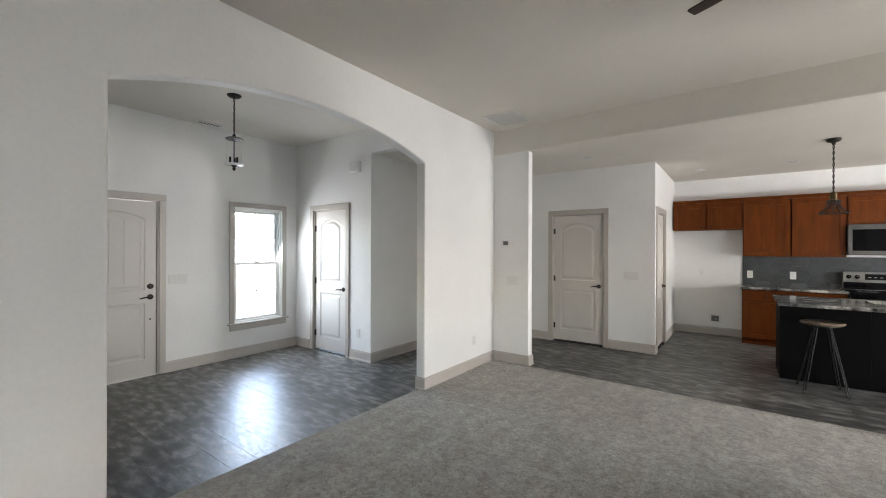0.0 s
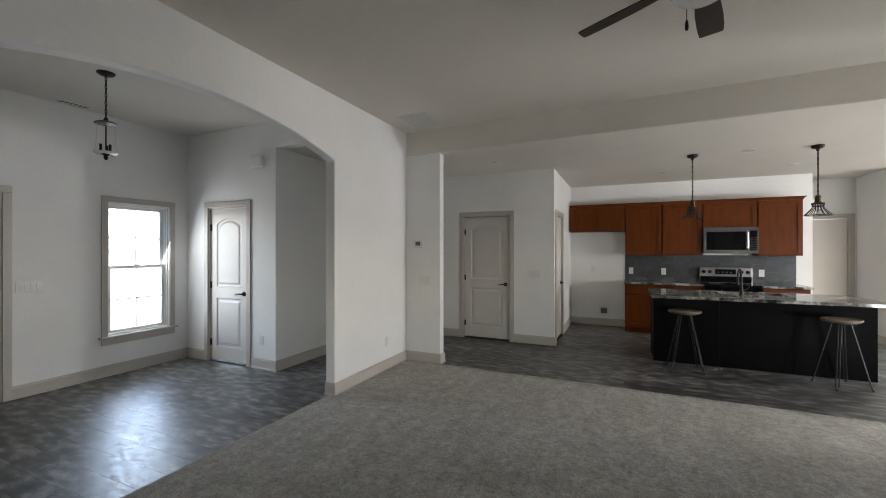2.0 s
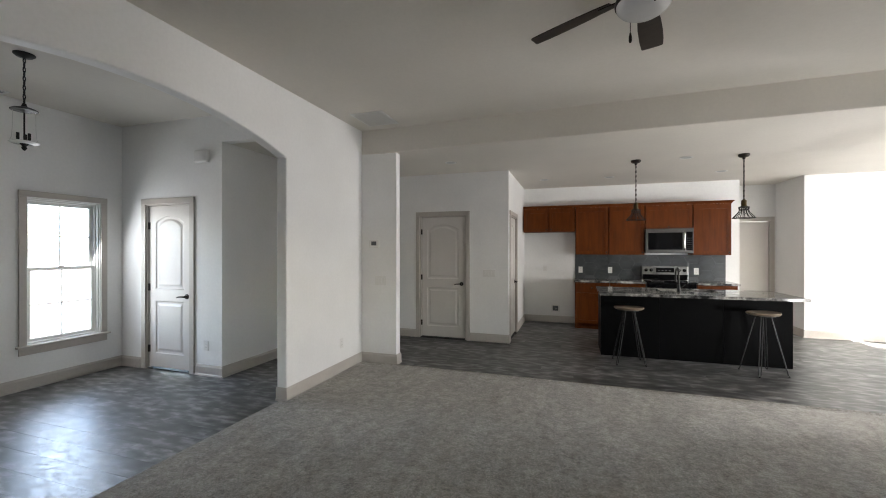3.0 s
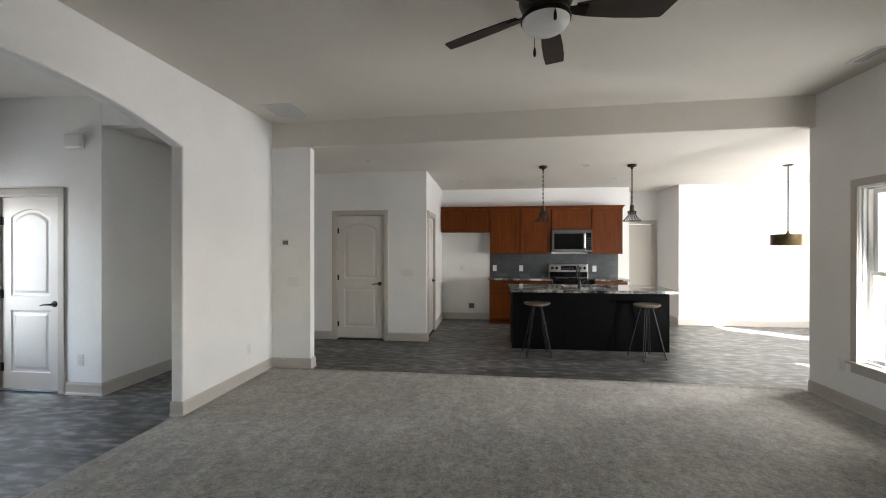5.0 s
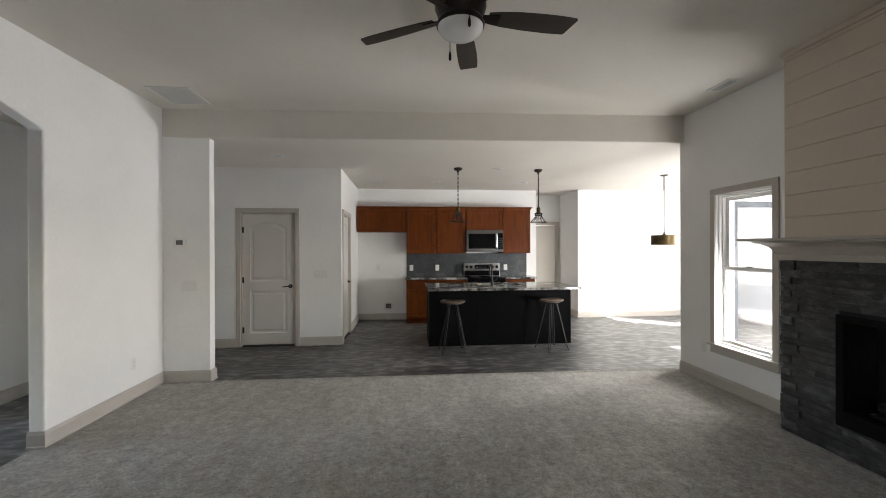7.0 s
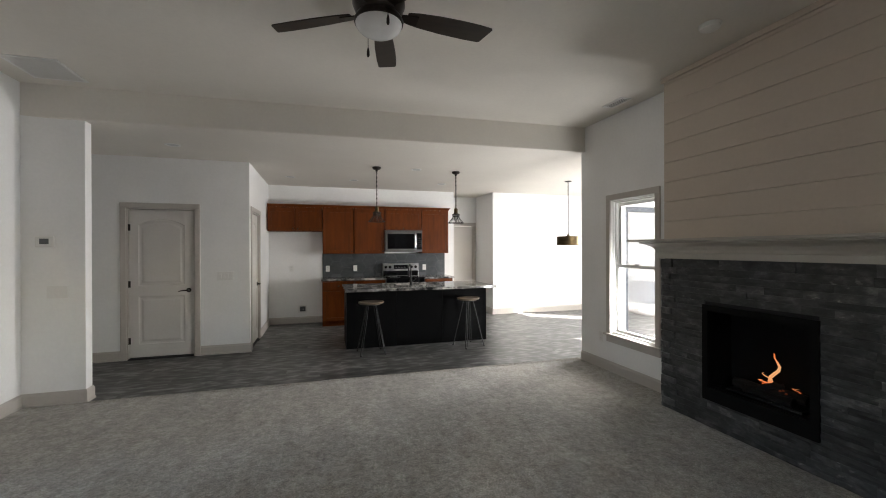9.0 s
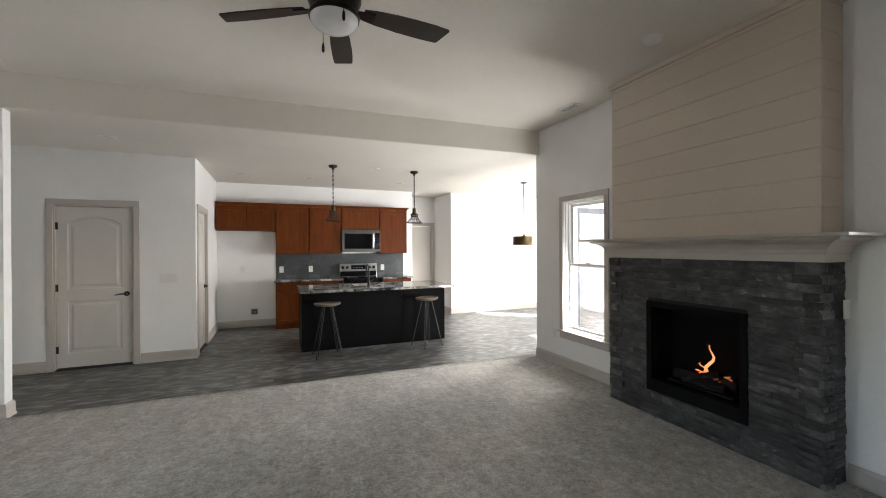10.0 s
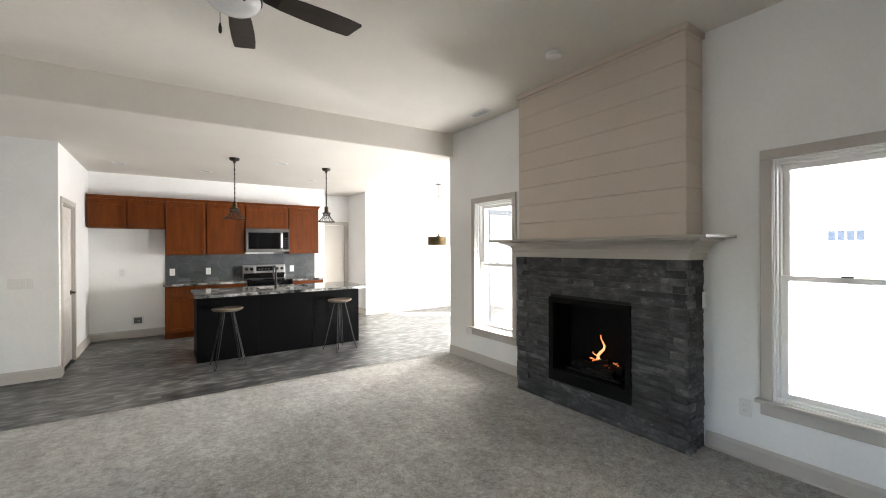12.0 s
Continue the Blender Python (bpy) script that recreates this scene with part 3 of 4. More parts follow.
        if nm == "lower_sash":
            part("sash_lock", box(w / 2 - 0.03, w / 2 + 0.03, y + 0.002, y + 0.026, b, b + 0.012, 0.005), GREY, sash, "grey sash lock")
    return d


WIN = "white vinyl double-hung window in taupe casing with a sill"
window_set("window_1", pose(-5.52, FW[0], 0, 0, 0, 90), FW[1] - FW[0], FW[3] - FW[2], FW[2], "white double-hung window with grilles in taupe casing", True)
window_set("window_2", pose(XR, W2[1], 0, 0, 0, -90), W2[1] - W2[0], W2[3] - W2[2], W2[2], WIN)
window_set("window_3", pose(XR, W3[1], 0, 0, 0, -90), W3[1] - W3[0], W3[3] - W3[2], W3[2], WIN)


def fixed_light(name, m, w, h, z0, bars, material, label):
    d = thing(name, m, label, "window", kind="structure")
    holes = []
    step = (w - 0.07) / bars
    for k in range(bars):
        x0 = 0.07 + step * k
        holes.append(rect(x0, x0 + step - 0.07, z0 + 0.08, z0 + h - 0.07))
    part("window_frame", plate([rect(0, w, z0, z0 + h)] + holes, 0.06, None, "y", 0.06), material, d)
    for hle in holes:
        g = part("pane", box(hle[0][0], hle[1][0], 0.088, 0.092, hle[0][1], hle[2][1]), PANE, d)
        g.visible_shadow = False
    return d


fixed_light("window_4", pose(6.90, NA[1], 0, 0, 0, -90), NA[1] - NA[0], NA[3] - NA[2], NA[2], 1, SASH, "white single-light dining nook window")
fixed_light("window_5", pose(SW[1], YS, 0, 0, 0, 180), SW[1] - SW[0], SW[3] - SW[2], SW[2], 1, SASH, "unseen white rear window, added to let fill light in")
fixed_light("patio_door", pose(NS[1], YE, 0, 0, 0, 180), NS[1] - NS[0], NS[3] - NS[2], NS[2], 2, BLUEGREY, "blue-grey framed glazed patio door")

# ---- kitchen ----


def shaker(x0, x1, z0, z1, y, parent, knob=None, material=None):
    """A frame-and-panel cabinet door whose face lies at y - 0.02."""
    r = 0.058 if z1 - z0 > 0.25 else 0.03
    m = material or CHERRY
    ob = part("door", plate([rect(x0, x1, z0, z1), rect(x0 + r, x1 - r, z0 + r, z1 - r)], 0.020, None, "y", y - 0.020), m, parent)
    part("panel", box(x0 + r - 0.002, x1 - r + 0.002, y - 0.010, y - 0.002, z0 + r - 0.002, z1 - r + 0.002), m, ob)
    if knob:
        part("knob", turned_y([(0, 0), (0.006, 0), (0.005, 0.010), (0.014, 0.018), (0.013, 0.026), (0, 0.028)], (knob[0], y - 0.020, knob[1])), BRONZE, ob, "dark bronze knob", True)
    return ob


def wall_cabinet(x0, x1, z0, z1, yf, doors, mid_knob=False):
    c = thing("wall_cabinet", (x0, yf, z0), "cherry-stained shaker wall cabinet hung on the kitchen wall", "cabinet", "upper kitchen cabinets")
    w, h, dep = x1 - x0, z1 - z0, KY - yf - 0.001
    part("body", box(0.001, w - 0.001, 0, dep, 0, h, 0.002), CHERRY, c)
    step = w / doors
    for k in range(doors):
        a, b = k * step + 0.012, (k + 1) * step - 0.012
        kx = (b - 0.03) if (k % 2 == 0 and doors > 1) or doors == 1 else (a + 0.03)
        shaker(a, b, 0.012, h - 0.03, 0, c, ((a + b) / 2 if mid_knob else kx, 0.045 if not mid_knob else 0.030))
    return c


UY, UT = 8.245, 2.30
wall_cabinet(-0.935, 0.062, 1.835, UT, UY, 2)
wall_cabinet(0.064, 0.664, 1.392, UT, UY, 1)
wall_cabinet(0.666, 1.284, 1.392, UT, UY, 1)
wall_cabinet(1.286, 2.060, 1.872, UT, UY, 1, True)
wall_cabinet(2.062, 2.655, 1.392, UT, UY, 1)
solid("cabinet_crown", sweep([(0, 0), (0.006, 0), (0.010, 0.018), (0.034, 0.040), (0.036, 0.052), (0, 0.052)],
      [(-0.935, UY), (2.657, UY), (2.657, KY - 0.002)]), CHERRY, "cherry crown moulding along the upper cabinets", "moulding", "").matrix_world = Matrix.Translation((0, 0, UT))


def base_cabinet(x0, x1, doors):
    c = thing("base_cabinet", (x0, 7.97, 0), "cherry-stained shaker base cabinet standing on the plank floor", "cabinet", "base kitchen cabinets")
    w = x1 - x0
    part("body", box(0.001, w - 0.001, 0.0, KY - 7.972, 0.10, 0.873, 0.002), CHERRY, c)
    part("toe_kick", box(0.002, w - 0.002, 0.075, 0.095, 0.0, 0.10), CHERRY, c)
    step = w / doors
    for k in range(doors):
        a, b = k * step + 0.012, (k + 1) * step - 0.012
        dr = part("drawer_front", box(a, b, -0.020, 0, 0.70, 0.855, 0.003), CHERRY, c)
        part("knob", turned_y([(0, 0), (0.006, 0), (0.005, 0.010), (0.014, 0.018), (0.013, 0.026), (0, 0.028)], ((a + b) / 2, -0.020, 0.778)), BRONZE, dr, "dark bronze knob", True)
        shaker(a, b, 0.115, 0.68, 0, c, (b - 0.03 if k % 2 == 0 else a + 0.03, 0.63))
    return c


base_cabinet(0.055, 0.66, 1)
base_cabinet(0.662, 1.262, 1)
base_cabinet(2.062, 2.66, 1)
for x0, x1 in ((0.035, 1.264), (2.058, 2.69)):
    solid("countertop", box(x0, x1, 7.93, KY - 0.001, 0.875, 0.912, 0.006), GRANITE, "dark speckled granite countertop on cherry base cabinets", "countertop", "", "granite tops")


def cooker():
    c = thing("range", (1.275, 7.93, 0), "stainless and black electric range with four knobs", "range")
    w = 0.772
    part("body", box(0, w, 0.03, KY - 7.95, 0.02, 0.895, 0.004), GREY, c)
    part("oven_door", box(0.008, w - 0.008, -0.005, 0.03, 0.20, 0.79, 0.006), STEEL, c)
    part("oven_window", box(0.10, w - 0.10, -0.008, -0.004, 0.32, 0.66), GLASSBLACK, c)
    part("oven_handle", tube([(0.06, -0.045, 0.745), (w - 0.06, -0.045, 0.745)], 0.012, 10), CHROME, c, "chrome handle")
    for x in (0.08, w - 0.08):
        part("handle_post", tube([(x, -0.045, 0.745), (x, 0.0, 0.745)], 0.009, 8), CHROME, c)
    part("front_rail", box(0.004, w - 0.004, -0.012, 0.03, 0.80, 0.893, 0.008), GLASSBLACK, c, "black front rail")
    part("drawer", box(0.008, w - 0.008, -0.003, 0.03, 0.04, 0.19, 0.005), STEEL, c)
    top = part("cooktop", box(-0.003, w + 0.003, -0.015, KY - 7.99, 0.893, 0.912, 0.005), GLASSBLACK, c, "black glass cooktop")
    for bx, by, r in ((0.2, 0.17, 0.10), (0.57, 0.17, 0.08), (0.2, 0.42, 0.08), (0.57, 0.42, 0.10)):
        part("burner_ring", lathe([(r, 0.0), (r, 0.0012), (r - 0.004, 0.0012), (r - 0.004, 0)], 28, (bx, by, 0.912)), GREY, top)
    back = part("backguard", box(0, w, KY - 8.03, KY - 7.945, 0.895, 1.175, 0.010), STEEL, c, "stainless control panel")
    yb = KY - 8.03
    part("lower_vent", box(0.01, w - 0.01, yb - 0.003, yb, 0.915, 1.02), GLASSBLACK, back)
    part("display", box(0.235, w - 0.235, yb - 0.004, yb, 1.06, 1.145), GLASSBLACK, back, "black display")
    for k in range(4):
        part("display_mark", box(0.27 + k * 0.06, 0.30 + k * 0.06, yb - 0.005, yb - 0.004, 1.09, 1.10), STEEL, back)
    for x in (0.065, 0.155, w - 0.155, w - 0.065):
        kb = part("knob", turned_y([(0, 0), (0.030, 0), (0.029, 0.006), (0.022, 0.010), (0.020, 0.032), (0, 0.034)], (x, yb, 1.10)), GLASSBLACK, back, "black knob", True)
        part("knob_mark", box(x - 0.002, x + 0.002, yb - 0.036, yb - 0.034, 1.10, 1.118), STEEL, kb)
    return c


cooker()


KEYPADS = paint("dark_keys", (0.02, 0.02, 0.021), 0.4, 0.1)


def microwave():
    c = thing("microwave", (1.289, 8.165, 1.425), "stainless over-range microwave with dark glass under the cabinet", "microwave")
    w, h = 0.768, 0.443
    part("body", box(0, w, 0.02, KY - 8.167, 0, h, 0.004), GREY, c)
    dr = part("door", plate([rect(0, w, 0.025, h - 0.035), rect(0.042, w - 0.172, 0.062, h - 0.072)], 0.022, None, "y", -0.002), DARKSTEEL, c)
    part("window", box(0.037, w - 0.167, 0.006, 0.014, 0.057, h - 0.067), GLASSBLACK, dr, "dark glass window")
    part("handle", tube([(w - 0.150, -0.010, 0.06), (w - 0.150, -0.045, 0.09), (w - 0.150, -0.052, h / 2), (w - 0.150, -0.045, h - 0.09), (w - 0.150, -0.010, h - 0.06)], 0.012, 10), CHROME, dr, "chrome bow handle", True)
    kp = part("keypad", box(w - 0.115, w - 0.015, -0.005, -0.001, 0.05, h - 0.06), GLASSBLACK, c)
    for r in range(6):
        for q in range(3):
            part("key", box(w - 0.105 + q * 0.030, w - 0.083 + q * 0.030, -0.0062, -0.005, 0.07 + r * 0.038, 0.085 + r * 0.038), KEYPADS, kp)
    part("vent", box(0, w, -0.002, 0.02, h - 0.033, h, 0.002), DARKSTEEL, c)
    for k in range(14):
        part("vent_slot", box(0.05 + k * 0.048, 0.085 + k * 0.048, -0.0035, -0.002, h - 0.022, h - 0.012), GREY, c)
    part("underside", box(0.003, w - 0.003, -0.002, 0.02, 0, 0.023, 0.002), DARKSTEEL, c)
    return c


microwave()


def island():
    c = thing("kitchen_island", (0.40, 6.12, 0), "long kitchen island with plain black panelled sides", "island")
    w, d = 2.232, 0.64
    part("body", box(0.012, w - 0.012, 0.012, d, 0.0, 0.875), BLACK, c)
    for k in range(3):
        part("panel", box(0.0 + k * w / 3 + (0.0015 if k else 0), (k + 1) * w / 3 - 0.0015, 0.0, 0.012, 0.0, 0.875), BLACK, c)
    for x in (0.0, w - 0.012):
        part("end_panel", box(x, x + 0.012, 0.0125, d, 0.0, 0.875), BLACK, c)
    for k in range(4):
        part("door", box(0.02 + k * (w - 0.04) / 4, 0.01 + (k + 1) * (w - 0.04) / 4, d, d + 0.018, 0.11, 0.86, 0.003), BLACK, c)
    return c


island()
solid("island_countertop", plate([rect(0.365, 2.665, 5.80, 6.80), rect(1.20, 1.90, 6.30, 6.68)], 0.034, None, "z", 0.8765), GRANITE, "grey and black granite slab on the island", "countertop", "", "granite tops")
sk = thing("sink", (1.55, 6.49, 0.70), "undermount stainless sink in the island top", "sink")
part("bowl", plate([rect(-0.36, 0.36, -0.20, 0.20), rect(-0.345, 0.345, -0.185, 0.185)], 0.176, None, "z", 0.0), STEEL, sk)
part("bottom", box(-0.345, 0.345, -0.185, 0.185, 0.0, 0.006), STEEL, sk)
part("drain", lathe([(0.0, 0.008), (0.035, 0.008), (0.042, 0.006)], 20), CHROME, sk)


def faucet():
    f = thing("faucet", (1.40, 6.24, 0.911), "black gooseneck pull-down faucet beside the sink", "faucet")
    part("base", lathe([(0.0, 0), (0.028, 0), (0.028, 0.006), (0.020, 0.012), (0.018, 0.09), (0.013, 0.10), (0.0, 0.10)], 18), IRON, f, "", True)
    pts = [(0, 0, 0.09), (0, 0, 0.24)] + [(0, 0.085 - 0.085 * math.cos(a), 0.24 + 0.085 * math.sin(a)) for a in [math.pi * k / 10 for k in range(1, 10)]] + [(0, 0.17, 0.24), (0, 0.172, 0.20)]
    part("spout", tube(pts, 0.011, 12), IRON, f, "", True)
    part("spray_head", tube([(0, 0.172, 0.205), (0, 0.174, 0.135)], [0.014, 0.017], 12), IRON, f, "", True)
    part("handle", tube([(0.018, 0, 0.06), (0.05, 0, 0.075), (0.085, -0.005, 0.11)], [0.008, 0.006, 0.005], 8), IRON, f, "", True)


faucet()


def stool(m):
    s = thing("bar_stool", m, "bar stool with pale wooden seat and black hairpin legs", "stool", "stools at the island")
    seat = lathe([(0.0, 0.700), (0.10, 0.698), (0.165, 0.705), (0.180, 0.716), (0.183, 0.728), (0.176, 0.736), (0.14, 0.733), (0.0, 0.726)], 36)
    for v in seat.verts:
        v.co.y *= 0.86
        v.co.z += 0.10 * v.co.x ** 2 * (1 if v.co.z > 0.715 else 0.7)
    part("seat", seat, SEATW, s, "pale worn wooden seat", True)
    part("seat_plate", lathe([(0.0, 0.690), (0.12, 0.690), (0.12, 0.699), (0, 0.699)], 24), IRON, s)
    for k in range(4):
        a = radians(45 + 90 * k)
        u, v = Vector((math.cos(a), math.sin(a) * 0.95, 0)), Vector((-math.sin(a), math.cos(a), 0))
        top, foot = 0.075, 0.245
        p = [u * top + v * 0.011 + Vector((0, 0, 0.692)), u * (foot - 0.01) + v * 0.012 + Vector((0, 0, 0.03)), u * foot + v * 0.006 + Vector((0, 0, 0.008)),
             u * foot - v * 0.006 + Vector((0, 0, 0.008)), u * (foot - 0.01) - v * 0.012 + Vector((0, 0, 0.03)), u * top - v * 0.011 + Vector((0, 0, 0.692))]
        lg = part("hairpin_leg", tube(p, 0.0050, 8), LEGS, s, "", True)
        part("foot_cap", lathe([(0, 0), (0.010, 0), (0.010, 0.012), (0, 0.014)], 10, u * foot), IRON, lg)
    return s


first = stool(pose(0.725, 5.81, 0, 0, 0, 4))
copy_thing(first, pose(2.205, 5.81, 0, 0, 0, 18))


def links(top, bottom, r=0.0042, size=0.040):
    """Links of a chain, each turned a quarter from the last."""
    n = max(1, round((top - bottom) / (size * 0.8)))
    out = []
    for k in range(n):
        z = top - (k + 0.5) * (top - bottom) / n
        pts = []
        for j in range(10):
            a = math.tau * j / 10
            q = (0.007 * math.cos(a), size * 0.56 * math.sin(a))
            pts.append((q[0], 0, z + q[1]) if k % 2 else (0, q[0], z + q[1]))
        out.append(tube(pts, r, 5, None, True))
    return out


def cage_pendant(m):
    p = thing("pendant_lamp", m, "black cage pendant lamp with brass socket hung on a chain", "pendant lamp", "pendants over the island")
    part("canopy", lathe([(0, 0), (0.066, 0), (0.066, -0.018), (0.054, -0.034), (0.020, -0.045), (0.014, -0.07), (0, -0.072)], 24), BRONZE, p, "", True)
    for b in links(-0.045, -0.600):
        part("chain_link", b, BRONZE, p)
    part("cord", tube([(0.004, 0, -0.04), (-0.004, 0.003, -0.3), (0.003, 0, -0.60)], 0.002, 6), IRON, p)
    part("socket", lathe([(0, -0.595), (0.012, -0.595), (0.020, -0.605), (0.030, -0.612), (0.030, -0.675), (0.036, -0.680), (0.036, -0.690), (0, -0.690)], 20), BRASS, p, "aged brass socket", True)
    cage = part("cage", lathe([(0.030, -0.688), (0.060, -0.694), (0.060, -0.699), (0.030, -0.693)], 24), IRON, p, "black wire cage shade")
    for r, z in ((0.052, -0.735), (0.060, -0.700), (0.128, -0.842)):
        part("ring", tube([(r * math.cos(math.tau * k / 28), r * math.sin(math.tau * k / 28), z) for k in range(28)], 0.0048, 6, None, True), IRON, cage)
    for k in range(14):
        a = math.tau * k / 14
        c, s = math.cos(a), math.sin(a)
        part("bar", tube([(0.060 * c, 0.060 * s, -0.698), (0.052 * c, 0.052 * s, -0.735), (0.062 * c, 0.062 * s, -0.765), (0.128 * c, 0.128 * s, -0.842)], 0.004, 6), IRON, cage)
    part("bulb", lathe([(0, -0.69), (0.013, -0.69), (0.014, -0.71), (0.028, -0.745), (0.030, -0.765), (0.020, -0.79), (0, -0.797)], 18), PANE, p, "clear bulb", True)
    return p


first = cage_pendant(pose(0.868, 6.25, HK))
copy_thing(first, pose(2.168, 6.28, HK, 0, 0, 15))

dl = thing("drum_pendant_lamp", (4.50, 6.58, HK), "aged brass drum pendant lamp on a thin rod", "pendant lamp")
part("canopy", lathe([(0, 0), (0.065, 0), (0.065, -0.008), (0.05, -0.016), (0.008, -0.02), (0, -0.03)], 24), BRONZE, dl, "", True)
part("rod", tube([(0, 0, -0.02), (0, 0, -1.02)], 0.0085, 8), IRON, dl)
part("hub", lathe([(0, -0.985), (0.010, -0.985), (0.022, -1.02), (0.05, -1.040), (0, -1.040)], 20), BRASS, dl, "", True)
part("drum", lathe([(0.0, -1.040), (0.205, -1.040), (0.212, -1.046), (0.213, -1.200), (0.208, -1.206), (0.204, -1.200), (0.203, -1.050), (0.0, -1.048)], 48), BRASS, dl, "hammered aged brass drum", True)
part("lamp_holder", lathe([(0, -1.05), (0.018, -1.05), (0.018, -1.10), (0, -1.10)], 14), BRONZE, dl)
part("bulb", lathe([(0, -1.10), (0.014, -1.10), (0.03, -1.14), (0.022, -1.175), (0, -1.182)], 16), FROST, dl, "", True)

# ---- living room ----


def ceiling_fan(m):
    f = thing("ceiling_fan", m, "dark bronze ceiling fan with five blades and an opal bowl light", "ceiling fan")
    part("canopy", lathe([(0, 0.043), (0.085, 0.043), (0.085, 0.01), (0.070, -0.05), (0.045, -0.075), (0, -0.075)], 32), BRONZE, f, "", True)
    part("motor_housing", lathe([(0, -0.07), (0.05, -0.07), (0.13, -0.085), (0.150, -0.11), (0.152, -0.175), (0.140, -0.205), (0.128, -0.240), (0.135, -0.255), (0.143, -0.270), (0.140, -0.285), (0, -0.285)], 40), BRONZE, f, "", True)
    part("light_bowl", lathe([(0.135, -0.278), (0.132, -0.300), (0.115, -0.322), (0.085, -0.340), (0.045, -0.350), (0, -0.353)], 36), FROST, f, "white opal glass bowl", True)
    for k in range(5):
        a = radians(5 + 72 * k)
        turn = Matrix.Rotation(a, 4, "Z") @ Matrix.Translation((0, 0, -0.215)) @ Matrix.Rotation(radians(-13), 4, "X")
        out = [(0.17, -0.040), (0.24, -0.054), (0.36, -0.066), (0.50, -0.071), (0.62, -0.070), (0.712, -0.063), (0.718, -0.054), (0.680, 0.058), (0.668, 0.067), (0.56, 0.070), (0.40, 0.066), (0.25, 0.054), (0.17, 0.040)]
        bl = plate([out], 0.007, None, "z", -0.003)
        bmesh.ops.transform(bl, matrix=turn, verts=bl.verts)
        b = part("blade", bl, WALNUT, f, "dark walnut blade")
        arm = plate([[(0.10, -0.022), (0.17, -0.030), (0.235, -0.036), (0.235, 0.036), (0.17, 0.030), (0.10, 0.022)]], 0.006, None, "z", -0.010)
        bmesh.ops.transform(arm, matrix=turn, verts=arm.verts)
        part("blade_iron", arm, BRONZE, b)
    for x, y, z1 in ((-0.050, 0.112, -0.375), (0.030, -0.146, -0.305)):
        c = part("pull_chain", tube([(x, y, -0.27), (x, y, z1)], 0.002, 5), BRONZE, f)
        part("fob", lathe([(0, 0), (0.004, 0), (0.0085, -0.02), (0.009, -0.045), (0.005, -0.055), (0, -0.056)], 12, (x, y, z1)), BRONZE, c, "", True)
    return f


ceiling_fan(pose(0.370, 2.285, H - 0.042) @ Matrix.Scale(0.967, 4))


def recessed(m, r=0.085):
    p = thing("recessed_light", m, "white round recessed ceiling light, unlit", "recessed light", "recessed ceiling lights")
    part("trim_ring", lathe([(r, 0.0), (r, -0.004), (r - 0.008, -0.007), (r - 0.022, -0.004), (r - 0.024, 0.0)], 32), PLATE, p, "", True)
    part("lens", lathe([(r - 0.023, -0.0015), (0, -0.0015)], 32), FROST, p)
    return p


first = recessed(pose(*CANS[0], HK))
for x, y in CANS[1:]:
    copy_thing(first, pose(x, y, HK))
sd = thing("smoke_detector", (2.70, 2.20, H), "white round smoke detector on the ceiling", "smoke detector")
part("base", lathe([(0, 0), (0.072, 0), (0.072, -0.010), (0, -0.010)], 32), PLATE, sd)
part("cover", lathe([(0.066, -0.010), (0.064, -0.026), (0.050, -0.034), (0, -0.036)], 32), PLATE, sd, "", True)


def grille(name, x0, x1, y0, y1, z, slats, along_x, label):
    g = thing(name, ((x0 + x1) / 2, (y0 + y1) / 2, z), label, "vent")
    w, d = (x1 - x0) / 2, (y1 - y0) / 2
    part("frame", plate([rect(-w, w, -d, d), rect(-w + 0.022, w - 0.022, -d + 0.022, d - 0.022)], -0.008, None, "z", 0.0), PLATE, g)
    part("backing", box(-w + 0.02, w - 0.02, -d + 0.02, d - 0.02, -0.002, -0.0005), GREY if slats < 14 else PLATE, g)
    for k in range(slats):
        u = (k + 0.5) / slats
        if along_x:
            y = -d + 0.022 + (2 * d - 0.044) * u
            part("slat", box(-w + 0.022, w - 0.022, y - 0.003, y + 0.003, -0.007, -0.0022), PLATE, g)
        else:
            x = -w + 0.022 + (2 * w - 0.044) * u
            part("slat", box(x - 0.003, x + 0.003, -d + 0.022, d - 0.022, -0.007, -0.0022), PLATE, g)
    return g


grille("return_air_grille", -2.45, -2.04, 4.13, 4.60, H, 20, True, "white square return air grille in the ceiling")
grille("ceiling_vent", 3.06, 3.20, 3.50, 3.80, H, 4, False, "white louvred ceiling air vent")
grille("ceiling_vent", -5.47, -5.33, 2.18, 2.50, H, 7, True, "white louvred air vent in the entry ceiling")


def plate_on(name, m, w, h, kind, label, category):
    """A wall plate; the viewer stands at -y."""
    p = thing(name, m, label, category)
    part("cover_plate", box(-w / 2, w / 2, -0.006, 0, -h / 2, h / 2, 0.002), PLATE, p)
    if kind == "outlet":
        for z in (-0.020, 0.020):
            s = part("socket", box(-0.017, 0.017, -0.008, -0.006, z - 0.014, z + 0.014, 0.0009), PLATE, p)
            for x in (-0.006, 0.006):
                part("slot", box(x - 0.001, x + 0.001, -0.0086, -0.0078, z - 0.003, z + 0.006), GREY, s)
    else:
        for k in range(kind):
            x = (k - (kind - 1) / 2) * 0.046
            part("rocker", box(x - 0.016, x + 0.016, -0.0095, -0.006, -0.033, 0.033, 0.0015), PLATE, p)
    return p


